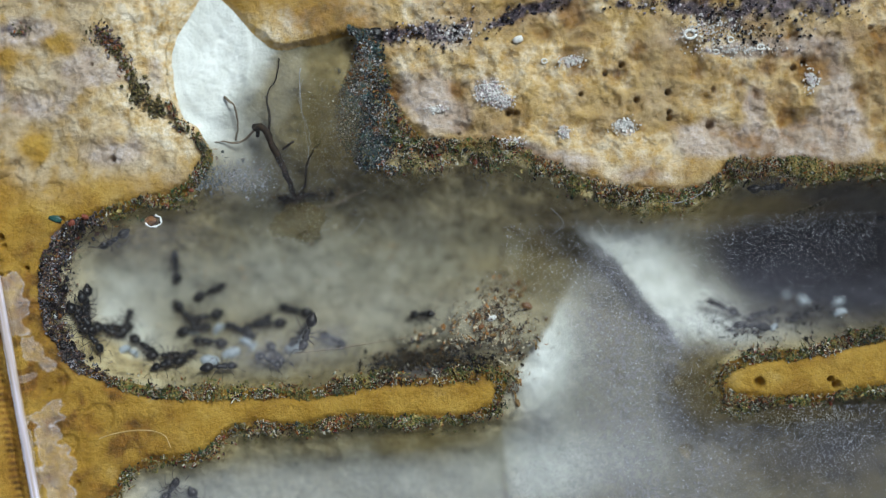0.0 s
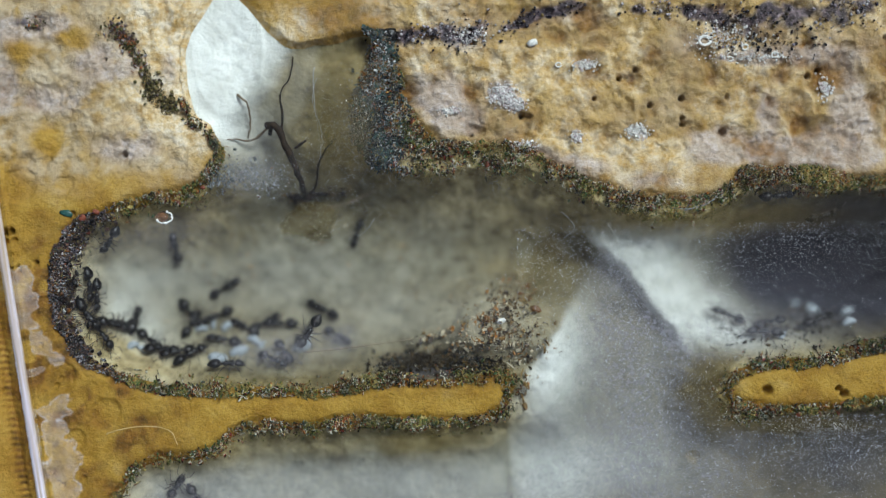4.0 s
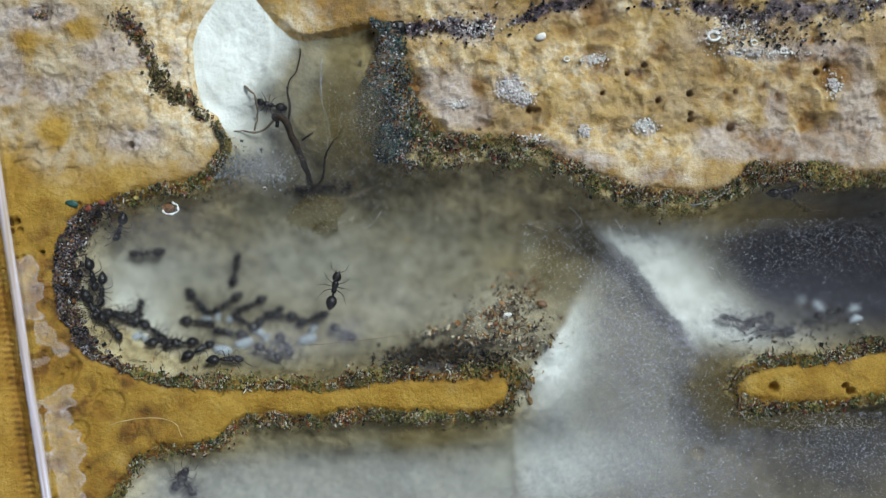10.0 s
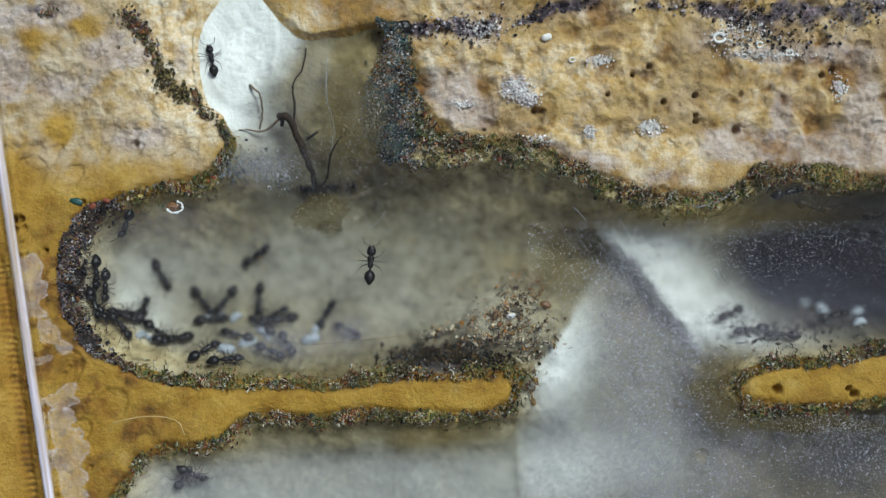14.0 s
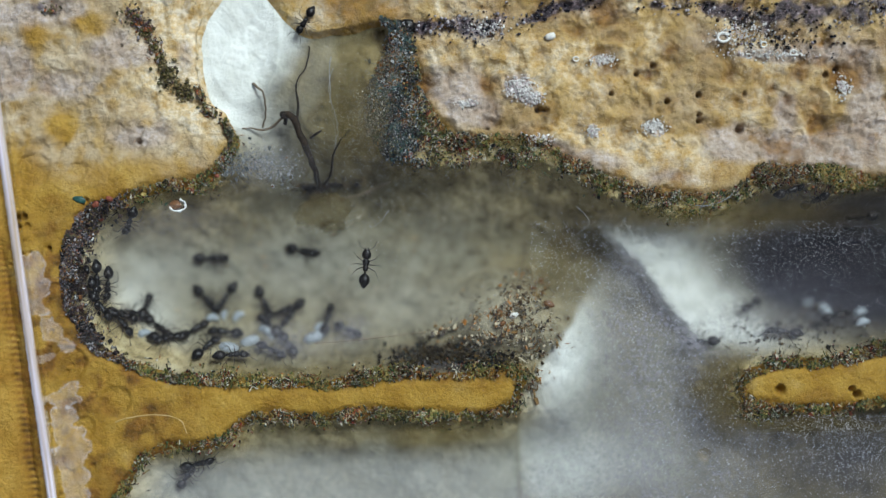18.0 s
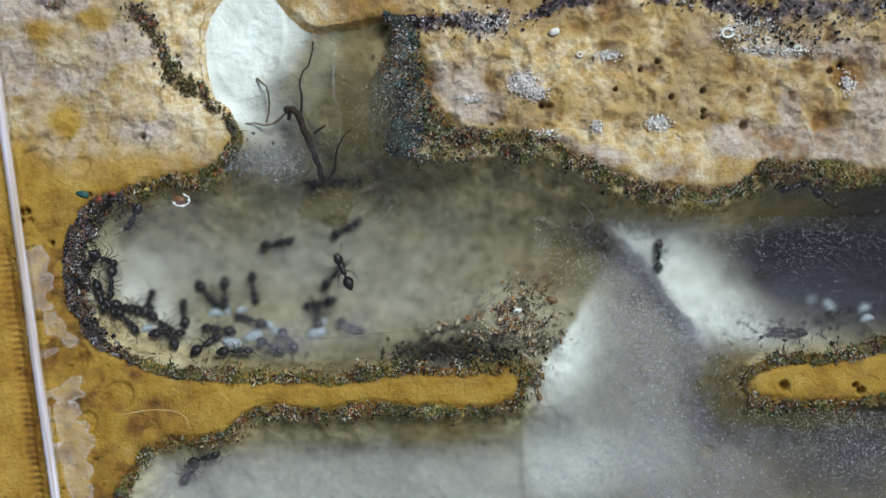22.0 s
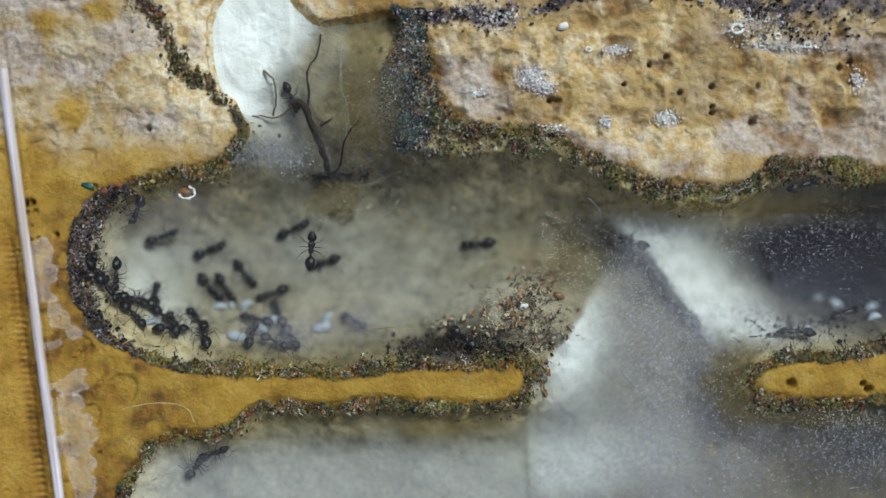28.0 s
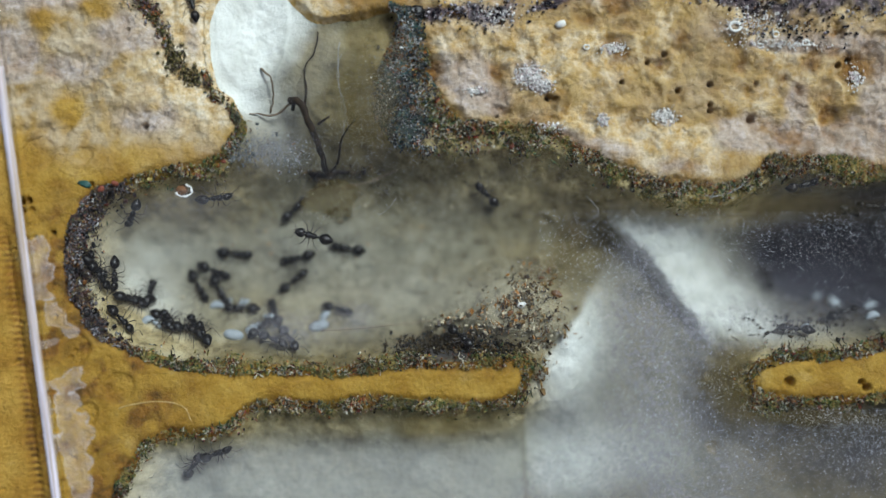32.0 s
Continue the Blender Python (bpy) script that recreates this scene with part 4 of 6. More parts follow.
MOSS_SPOTS = ((1.2, 236, 28, 22, 20, 30), (1, 255, 48, 18, 12, 40), (0.8, 272, 78, 9, 14, 0), (1, 288, 112, 10, 26, -12), (1.4, 300, 138, 16, 22, 20), (1.5, 325, 162, 17, 16, 40), (0.7, 370, 196, 16, 8), (0.5, 88, 15, 12, 10))
heap("mossy_crumbs", 900, several(*MOSS_SPOTS), [0.8, 1.2, 1.8, 2.6], MOSS, 41, 0.4, "brown-green mossy crumbs in a furrow of the plaster", curled=0.35)
heap("plum_lumps", 130, several(*MOSS_SPOTS), [2.4, 3.4, 4.6], MOSS, 43, 0.3, "plum and rust lumps of dirt in a furrow of the plaster", rounded=True)
LITTER = per_island("dark_litter", [(0.0, (0.018, 0.013, 0.008)), (0.3, (0.045, 0.032, 0.016)), (0.55, (0.085, 0.06, 0.024)), (0.8, (0.16, 0.10, 0.035)), (0.95, (0.03, 0.07, 0.075))], 0.6)
HUSKS = per_island("husk_bits", [(0.0, (0.06, 0.035, 0.018)), (0.12, (0.20, 0.115, 0.04)), (0.38, (0.36, 0.23, 0.085)), (0.58, (0.46, 0.20, 0.05)), (0.70, (0.62, 0.54, 0.38)), (0.92, (0.08, 0.07, 0.06))], 0.5, 300.0, 0.75)
heap("husk_heap", 700, several((1.6, 925, 528, 44, 36, -35), (2, 890, 565, 66, 28, -22), (2, 940, 598, 60, 52), (1, 870, 602, 80, 14, -10), (0.7, 800, 584, 60, 10, -16), (0.6, 950, 680, 18, 30)), [0.9, 1.4, 2.0, 2.8, 4.2], HUSKS, 51, 0.9, "heap of brown seed husks and insect crumbs on the floor", curled=0.3)
heap("dark_litter", 1400, several((3, 815, 634, 90, 15, 2), (1.2, 740, 636, 60, 12, -6), (0.4, 880, 640, 34, 12), (0.7, 1440, 590, 120, 20, -6), (0.3, 1500, 560, 40, 20)), [1.4, 2.0, 2.8, 3.8], LITTER, 61, 0.5, "dark blackish litter banked against the chamber wall")

WEB_BITS = per_island("dusty_bits", [(0.0, (0.10, 0.11, 0.11)), (0.2, (0.26, 0.28, 0.29)), (0.45, (0.42, 0.44, 0.45)), (0.7, (0.18, 0.15, 0.10)), (0.8, (0.58, 0.60, 0.60)), (0.95, (0.30, 0.12, 0.04))], 0.6, 380.0, 0.5)
heap("web_dust", 800, several((1.6, 440, 286, 44, 22, -10), (1.4, 492, 300, 40, 24), (0.8, 410, 300, 24, 16), (0.8, 650, 190, 24, 60)), [1.0, 1.4, 2.0, 2.8], WEB_BITS, 91, 7.0, "grey-white dusty web crumbs below the white hollow", curled=0.75)


def curls(name, count, pick, mat, seed, label):
    """Small bent threads and legs lying about, joined."""
    rng = np.random.RandomState(seed)
    pieces = []
    for _ in range(count):
        u, v = pick(rng)
        a, bow, ln = rng.uniform(0, 6.3), rng.uniform(-2.2, 2.2), rng.uniform(4, 12)
        z = min(float(ground_z(u, v)) + rng.uniform(0.2, 1.2), -0.1)
        pts = [at(u + ln * s * math.cos(a + bow * s), v + ln * s * math.sin(a + bow * s), z + 0.08 * rng.rand()) for s in (-0.5, -0.25, 0, 0.25, 0.5)]
        pieces.append(tube(pts, [rng.uniform(0.5, 1.0) * CELL] * 5, 4))
    return tagged(new(name, mesh_from(name, *join(*pieces), mat)), label, "debris", kind="stuff")


curls("leg_crumbs", 220, several((3, 905, 555, 76, 48, -25), (2, 940, 605, 66, 50), (0.5, 960, 500, 30, 20)), HUSKS, 71, "thin curled insect legs and husk threads on the heap")
curls("rim_threads", 1200, pick_rim, DEBRIS, 73, "pale and brown curled threads in the wall debris")
heap("floor_crumbs", 150, lambda rng: (rng.uniform(280, 900), rng.uniform(380, 580)), [0.8, 1.2, 1.8, 2.6], HUSKS, 81, 0.1, "brown crumbs strewn over the chamber floor")


# ---- rootlets, fibres, small finds ----
ROOT = mottled("dry_root", [(0.36, (0.008, 0.006, 0.005)), (0.64, (0.038, 0.025, 0.015))], 1500.0, 0.7, 0.5, 5000.0)
ROOT.node_tree.nodes["Principled BSDF"].inputs["Specular IOR Level"].default_value = 0.2
ROOT_PALE = mottled("pale_root", [(0.3, (0.10, 0.07, 0.045)), (0.7, (0.24, 0.18, 0.12))], 1500.0, 0.7, 0.5, 5000.0)
SILK = mottled("web_silk", [(0.3, (0.17, 0.18, 0.19)), (0.7, (0.32, 0.33, 0.34))], 1500.0, 0.6, 0.1, 5000.0)
HAIR = mottled("brown_hair", [(0.3, (0.16, 0.11, 0.07)), (0.7, (0.3, 0.22, 0.14))], 1500.0, 0.5, 0.1, 5000.0)


def strand(points, radius, end=0.5, sides=6, jitter=0.0, seed=1):
    """A tube along plan points (u, v, height above the block's top), radius in cells."""
    rng = np.random.RandomState(seed)
    p = np.array(points, float)
    fine = []
    for i in range(len(p) - 1):
        a, b2, c, d = p[max(i - 1, 0)], p[i], p[i + 1], p[min(i + 2, len(p) - 1)]
        for s in (0, 0.33, 0.66):
            fine.append(0.5 * (2 * b2 + (c - a) * s + (2 * a - 5 * b2 + 4 * c - d) * s ** 2 + (3 * b2 - a - 3 * c + d) * s ** 3))
    fine.append(p[-1])
    pts = [at(u + rng.uniform(-jitter, jitter), v + rng.uniform(-jitter, jitter), z) for u, v, z in fine]
    k = np.linspace(1, end, len(pts))
    return tube(pts, [radius * CELL * s * rng.uniform(0.85, 1.15) for s in k], sides)


def thing(name, label, category, group="", m=None):
    e = new(name)
    e.empty_display_size = 0.002
    if m is not None:
        e.matrix_world = m
    return tagged(e, label, category, group)


def g(u, v, up=0.0):
    """A strand's point lying on the ground, or so far above it."""
    return (u, v, min(float(ground_z(u, v)) + 0.12 + up, -0.12))


curls("root_threads", 90, several((1, 556, 330, 34, 20), (0.8, 618, 322, 44, 16), (0.5, 520, 330, 30, 16), (0.5, 650, 350, 40, 14)), ROOT, 75, "dark broken root threads round the foot of the rootlet")
heap("root_crumbs", 160, several((1, 550, 332, 26, 14), (0.7, 612, 322, 34, 12), (0.5, 575, 395, 26, 12)), [1.2, 1.8, 2.6, 3.4], LITTER, 77, 0.9, "dark crumbs caught round the foot of the rootlet", curled=0.4)

root = thing("dry_rootlet", "dark brittle branching rootlet lying across the nest entrance", "rootlet")
part("stem", mesh_from("stem", *strand([g(503, 204, 2.0), g(520, 208, 2.6), g(531, 228, 3.0), g(545, 264, 3.4), g(556, 300, 3.4), g(560, 330, 0.2)], 7.0, 0.75, 8, 3.0), ROOT), root)
part("knot", mesh_from("knot", *join(strand([g(535, 322), g(545, 335, 0.5), g(560, 330, 0.6), g(572, 322, 0.3)], 11, 0.8, 7, 3.0), strand([g(498, 200, 1.8), g(506, 206, 2.0), g(504, 218, 1.7)], 6, 0.6)), ROOT), root)
part("branch", mesh_from("branch", *strand([g(527, 216, 2.2), g(530, 190, 2.2), g(527, 165, 2.0), g(526, 150, 1.8)], 2.4, 0.8, 6, 1.2), ROOT), root)
part("branch", mesh_from("branch", *strand([g(526, 152, 1.8), g(532, 135, 1.6), g(543, 120, 1.4), g(548, 86, 0.6), g(545, 78)], 1.4, 0.7, 6, 0.9), ROOT), root)
part("branch", mesh_from("branch", *strand([g(503, 206, 2.0), g(482, 222, 1.5), g(462, 227, 1.0), g(440, 224, 0.3), g(424, 224)], 3.0, 0.3, 6, 1.2), ROOT_PALE), root)
part("branch", mesh_from("branch", *strand([g(550, 244, 2.2), g(560, 238, 2.2), g(569, 231, 2.0)], 2.8, 0.8), ROOT), root)
part("branch", mesh_from("branch", *strand([g(566, 322, 0.5), g(580, 308, 1.2), g(589, 272, 1.6), g(605, 245, 1.4), g(622, 226, 1.0)], 3.0, 0.5, 6, 1.0), ROOT), root)
part("branch", mesh_from("branch", *strand([g(570, 323, 0.3), g(585, 322, 0.3), g(602, 322, 0.1)], 5.5, 0.5), ROOT), root)
hook = thing("bent_rootlet", "thin bent brown rootlet on the white plaster", "rootlet")
part("stem", mesh_from("stem", *strand([g(448, 146), g(458, 156, 0.8), g(467, 162, 1.2), g(469, 182, 1.0), g(466, 205, 0.4), g(461, 222)], 1.9, 0.8, 6, 1.3), ROOT_PALE), hook)
part("tip", mesh_from("tip", *strand([g(446, 144), g(454, 152, 0.6), g(462, 157, 1.0)], 2.8, 0.7, 6, 1.2), ROOT_PALE), hook)
straw = thing("straw", "thin dark straw lying along the chamber wall", "straw")
part("shaft", mesh_from("shaft", *strand([g(556, 358, 0.6), g(590, 350, 1.5), g(620, 344, 1.5), g(652, 336, 0.8)], 1.3, 0.8), ROOT_PALE), straw)
part("husk", mesh_from("husk", *strand([g(640, 338, 0.8), g(662, 330, 0.8), g(690, 318, 0.3)], 2.2, 0.5, 7, 1.2), ROOT_PALE), straw)
for pts, r in (([(588, 100), (586, 140), (588, 175), (596, 205), (599, 235), (596, 262)], 0.9), ([(592, 120), (584, 160), (592, 200), (597, 250)], 0.5)):
    tagged(new("web_strand", mesh_from("web_strand", *strand([(u, v, -0.15) for u, v in pts], r, 0.6, 5, 2.0), SILK)), "pale dusty web strand stuck under the pane", "web strand", "web strands under the pane")
hair = [(558, 608, -0.1), (620, 604, -0.1), (690, 596, -0.1), (752, 588, -0.1)]
tagged(new("loose_hair", mesh_from("loose_hair", *strand(hair, 0.9, 0.8, 5), HAIR)), "single brown hair stuck under the pane", "hair")
for pts in ([(1022, 366), (1040, 384), (1044, 398), (1026, 413)], [(1105, 390), (1112, 402), (1122, 416)], [(690, 372), (676, 392), (662, 402), (655, 400)]):
    tagged(new("curled_fibre", mesh_from("curled_fibre", *strand([(u, v, -0.08) for u, v in pts], 0.5, 0.8, 5), SILK)), "thin curled pale fibre under the pane", "fibre", "loose fibres under the pane")
rng = np.random.RandomState(77)
pieces = []
for u, v, ru, rv, count in ((915, 330, 22, 18, 14), (770, 310, 40, 18, 20), (465, 288, 56, 30, 200), (650, 230, 45, 70, 170), (575, 385, 50, 34, 34), (680, 360, 80, 40, 22), (1235, 360, 40, 6, 8), (1112, 385, 8, 14, 6)):
    for _ in range(count):
        a, p0 = rng.uniform(0, math.pi), (u + rng.normal(0, 0.6) * ru, v + rng.normal(0, 0.6) * rv)
        ln, cv = rng.uniform(5, 24), rng.uniform(-1.6, 1.6)
        pieces.append(strand([(p0[0] + ln * s * math.cos(a + cv * s), p0[1] + ln * s * math.sin(a + cv * s), -0.06) for s in (-0.5, -0.2, 0.15, 0.5)], 0.19, 0.7, 4))
tagged(new("cobweb_fibres", mesh_from("cobweb_fibres", *join(*pieces), SILK)), "pale cobweb fibres clinging under the pane", "fibres", kind="stuff")


def pebble(radius, stretch, seed, rings=6, sides=9):
    """An uneven rounded grain, sizes in cells, resting at z = 0."""
    rng = np.random.RandomState(seed)
    verts, faces = [], []
    for i in range(rings + 1):
        a = math.pi * i / rings
        for k in range(sides):
            w = 2 * math.pi * k / sides
            r = radius * CELL * rng.uniform(0.7, 1.15)
            verts.append(Vector((r * stretch[0] * math.sin(a) * math.cos(w), r * stretch[1] * math.sin(a) * math.sin(w), r * stretch[2] * (1 - math.cos(a)))))
    for i in range(rings):
        for k in range(sides):
            faces.append((i * sides + k, (i + 1) * sides + k, (i + 1) * sides + (k + 1) % sides, i * sides + (k + 1) % sides))
    return verts, faces


def lay(name, me, u, v, turn, label, category, group="", up=0.0):
    ob = new(name, me)
    ob.matrix_world = Matrix.Translation(at(u, v, float(ground_z(u, v)) + up)) @ pose(0, 0, 0, 0, 0, turn)
    return tagged(ob, label, category, group)


AMBER = mottled("amber_husk", [(0.3, (0.10, 0.035, 0.008)), (0.7, (0.27, 0.11, 0.025))], 1200.0, 0.45, 0.3, 4000.0)
WHITE_GRAIN = mottled("white_grain", [(0.3, (0.7, 0.69, 0.66)), (0.7, (0.82, 0.82, 0.8))], 1200.0, 0.6, 0.3, 4000.0)
RED_GRAIN = mottled("red_grain", [(0.3, (0.14, 0.03, 0.015)), (0.7, (0.30, 0.08, 0.04))], 1200.0, 0.6, 0.3, 4000.0)
GREEN_CHIP = mottled("green_chip", [(0.3, (0.01, 0.05, 0.045)), (0.7, (0.03, 0.12, 0.10))], 1200.0, 0.35, 0.3, 4000.0)
for i, (u, v, r, st, turn) in enumerate(((977, 541, 9, (1.2, 0.8, 0.35), -20), (968, 500, 5, (0.8, 1.2, 0.5), 10), (952, 513, 5, (1.3, 0.7, 0.5), 0), (888, 556, 6, (1.1, 0.9, 0.6), 30), (968, 523, 5, (1.0, 0.8, 0.5), 60), (892, 575, 6, (1.1, 0.8, 0.6), 20))):
    lay("seed_husk", mesh_from("seed_husk", *pebble(r, st, i), AMBER), u, v, turn, "amber-brown translucent seed husk on the crumb heap", "seed husk", "seed husks on the heap", 0.4)
lay("white_grain", mesh_from("white_grain", *pebble(9, (1.2, 0.9, 0.8), 4), WHITE_GRAIN), 977, 64, 20, "round white grain on the ochre plaster", "grain")
lay("white_grain", mesh_from("white_grain", *pebble(8, (1.1, 0.7, 0.5), 5), WHITE_GRAIN), 912, 560, 10, "flat white grain on the crumb heap", "grain", "", 0.5)
for u, v, r, sd in ((172, 362, 6, 1), (196, 352, 6, 4), (1440, 735, 5, 5), (1362, 735, 4, 6), (1515, 735, 4, 7), (340, 335, 5, 8), (385, 312, 4, 9)):
    lay("red_grain", mesh_from("red_grain", *pebble(r, (1.2, 0.9, 0.7), sd), RED_GRAIN), u, v, sd * 40, "rust-red grain in the debris along the wall", "grain", "red grains in the debris", 0.5)
lay("green_chip", mesh_from("green_chip", *pebble(9, (1.4, 0.7, 0.3), 9), GREEN_CHIP), 143, 354, -15, "dark green glassy chip on the wall's rim", "chip")

# rounded shells and seeds glued into the rim of the chamber
SHELLS = [mesh_from("seed_shell", *pebble(r, st, 60 + i), m) for i, (r, st, m) in enumerate(((6.5, (1.2, 0.9, 0.7), ANT_BLACK), (5.0, (1.3, 0.8, 0.7), ANT_BLACK), (6.0, (1.1, 0.9, 0.6), AMBER), (4.5, (1.2, 1.0, 0.7), WHITE_GRAIN), (5.5, (1.3, 0.9, 0.6), RED_GRAIN)))]
NOTES = ("glossy black seed shell glued into the debris rim", "small glossy black seed shell in the debris rim", "amber seed shell glued into the debris rim", "tiny white grain glued into the debris rim", "dark red seed shell glued into the debris rim")
rng = np.random.RandomState(19)
left = np.where((band_u < 200) & (band_v > 340) & (band_v < 680) & (band_e > 2) & (band_e < reach))[0]
deep = np.where((band_u > 640) & (band_u < 900) & (band_v > 110) & (band_v < 330) & (band_e > 4) & (band_e < reach))[0]
for spots, count, odds in ((left, 44, (0.22, 0.24, 0.18, 0.18, 0.18)), (deep, 14, (0.1, 0.15, 0.3, 0.2, 0.25))):
    for i in rng.choice(spots, count, False):
        k = rng.choice(5, p=odds)
        lay("seed_shell" if k != 3 else "white_grain", SHELLS[k], float(band_u[i]), float(band_v[i]), rng.uniform(0, 360), NOTES[k], "seed shell" if k != 3 else "grain", "shells in the debris rim", rng.uniform(0.1, 0.45))
for u, v, r in ((1283, 66, 10), (1356, 78, 6), (1330, 98, 5), (1410, 92, 6), (1022, 104, 5)):
    pts = [at(u + r * math.cos(a), v + r * 0.8 * math.sin(a), float(ground_z(u, v)) + 0.12) for a in np.linspace(0, 5.9, 13)]
    tagged(new("shell_ring", mesh_from("shell_ring", *tube(pts, [r * 0.28 * CELL] * 13, 6), WHITE_GRAIN)), "small white ring-shaped shell on the crusted plaster", "shell", "white shells on the crust")

# a bead of water round a brown grain
bead = thing("water_bead", "clear water bead holding a brown grain under the pane", "water bead", m=Matrix.Translation(at(316, 364, 0.04)))
WATER, t, b = material("bead_water", 0.02)
b.inputs["Transmission Weight"].default_value, b.inputs["IOR"].default_value = 1.0, 1.33
prof = [(0.0, 15), (-0.25, 14), (-0.5, 11), (-0.65, 7), (-0.72, 2)]
verts = [Vector((r * CELL * math.cos(a), r * 0.72 * CELL * math.sin(a), z * 1e-3)) for z, r in prof for a in np.linspace(0, 2 * math.pi, 18, False)]
faces = [(i * 18 + k, (i + 1) * 18 + k, (i + 1) * 18 + (k + 1) % 18, i * 18 + (k + 1) % 18) for i in range(4) for k in range(18)] + [tuple(range(18)), tuple(range(89, 71, -1))]
part("water", mesh_from("water", verts, faces, WATER), bead).visible_shadow = False
part("rim", mesh_from("rim", *tube([Vector(((13.5 + (i % 3)) * CELL * math.cos(a), (10 + (i % 2)) * CELL * math.sin(a), -0.05e-3)) for i, a in enumerate(np.linspace(-2.9, 1.3, 14))], [(1.6 + 1.2 * (i % 4 == 1)) * CELL for i in range(14)], 5), WHITE_GRAIN), bead, "bright white rim of the bead")
part("grain", mesh_from("grain", *pebble(9, (1.2, 0.8, 0.6), 3), AMBER), bead, "brown grain inside", Matrix.Translation((-0.0002, 0, -0.7e-3)))

# a dead ant's head in the crust, and a lip of web at the passage
skull = thing("dead_ant_head", "glossy black head of a dead ant stuck in the crust", "ant head", m=Matrix.Translation(at(722, 46, -0.75)) @ pose(0, 0, 0, 0, 0, 172))
part("capsule", mesh_from("capsule", *pebble(15, (1.15, 0.95, 0.42), 12, 8, 12), ANT_BLACK), skull)
for side in (-1, 1):
    part("mandible", mesh_from("mandible", *tube([Vector((11 * CELL, side * 7 * CELL, 0.3e-3)), Vector((22 * CELL, side * 7 * CELL, 0.3e-3)), Vector((28 * CELL, side * 2 * CELL, 0.28e-3))], [3.4 * CELL, 2.6 * CELL, 0.8 * CELL], 6), ANT_BLACK), skull)
for pts, r in (([(1216, 362), (1250, 366), (1282, 356), (1300, 344), (1330, 330)], 0.9), ([(1240, 368), (1272, 360), (1296, 348)], 1.0)):
    tagged(new("web_lip", mesh_from("web_lip", *strand([(u, v, -0.12) for u, v in pts], r, 0.6, 6, 1.2), SILK)), "whitish web lip along the edge of the passage", "web strand", "web strands under the pane")

# water stains and the paint ridge
STAIN = mottled("water_stain", [(0.3, (0.08, 0.06, 0.02)), (0.7, (0.17, 0.125, 0.045))], 900.0, 0.6, 0.2, 3000.0)
for u, v, r in ((1242, 681, 10), (1248, 806, 13), (1268, 682, 4)):
    ringv = [Vector((r * s * CELL * math.cos(a) * (1 + 0.12 * math.sin(3 * a)), r * s * CELL * math.sin(a), z)) for s, z in ((1.0, 0.0), (0.92, -0.00012), (0.5, -0.00005)) for a in np.linspace(0, 2 * math.pi, 16, False)]
    fc = [(i * 16 + k, (i + 1) * 16 + k, (i + 1) * 16 + (k + 1) % 16, i * 16 + (k + 1) % 16) for i in range(2) for k in range(16)] + [tuple(range(32, 48)), tuple(range(15, -1, -1))]
    ob = new("dried_drop", mesh_from("dried_drop", ringv, fc, STAIN))
    ob.matrix_world = Matrix.Translation(at(u, v, 0.02))
    tagged(ob, "brown dried drop mark under the pane", "drop mark", "dried drops under the pane")
RIDGE = mottled("paint_ridge", [(0.3, (0.40, 0.26, 0.08)), (0.7, (0.56, 0.42, 0.22))], 900.0, 0.4, 0.2, 3000.0)
line = [(205, 748), (228, 741), (262, 735), (300, 737), (322, 746), (331, 764), (336, 786)]
tagged(new("paint_ridge", mesh_from("paint_ridge", *strand([(u, v, float(ground_z(u, v)) + 0.02) for u, v in line], 1.0, 0.8, 6, 0.6), RIDGE)), "pale raised paint ridge on the ochre face", "paint ridge", kind="structure")


# ---- brood ----
def grub(length, width, bow):
    """A plump bean-shaped larva or cocoon lying on its side, sizes in cells."""
    rows = []
    for s in np.linspace(-1, 1, 13):
        r = width * math.sqrt(max(1 - abs(s) ** 2.4, 0.0004)) * 0.5
        rows.append((s * length * 0.5 * CELL, r * CELL, r * 0.9 * CELL, 0.45 * width * CELL))
    v, f = lathe(rows, 12)
    return [Vector((p.x, p.y + bow * CELL * (1 - (p.x / (length * 0.5 * CELL)) ** 2), p.z)) for p in v], f


BROOD = [grub(38, 20, 0), grub(28, 14, 5), grub(20, 11, 4)]
for u, v, k, turn, up in ((392, 622, 0, -8, 0), (352, 574, 1, 5, 0), (402, 570, 1, 40, 0), (428, 612, 0, 20, 0), (452, 596, 1, -30, 0), (545, 606, 0, 15, 0), (556, 592, 1, 60, 0), (376, 566, 2, 80, 0),
                          (236, 600, 1, 30, 0), (250, 606, 2, -40, 0), (470, 604, 2, 70, 0),
                          (1528, 562, 0, -50, 0), (1562, 580, 1, 20, 0), (1512, 552, 2, 30, 0), (1432, 600, 2, 70, 0), (1590, 566, 1, 30, 0)):
    lay("cocoon" if k == 0 else "larva", mesh_from("brood", *BROOD[k], COCOON), u, v, turn, "smooth milky-white ant cocoon on the chamber floor" if k == 0 else "small curved translucent-white ant larva among the workers",
        "cocoon" if k == 0 else "larva", "brood in the chamber", up)


# ---- ants: one worker built in parts, then copied ----
BODY = 4.5e-3          # head to tip of the gaster


def scaled(rows, stout=1.1):
    return [(x * BODY, w * stout * BODY, h * BODY, z * BODY) for x, w, h, z in rows]


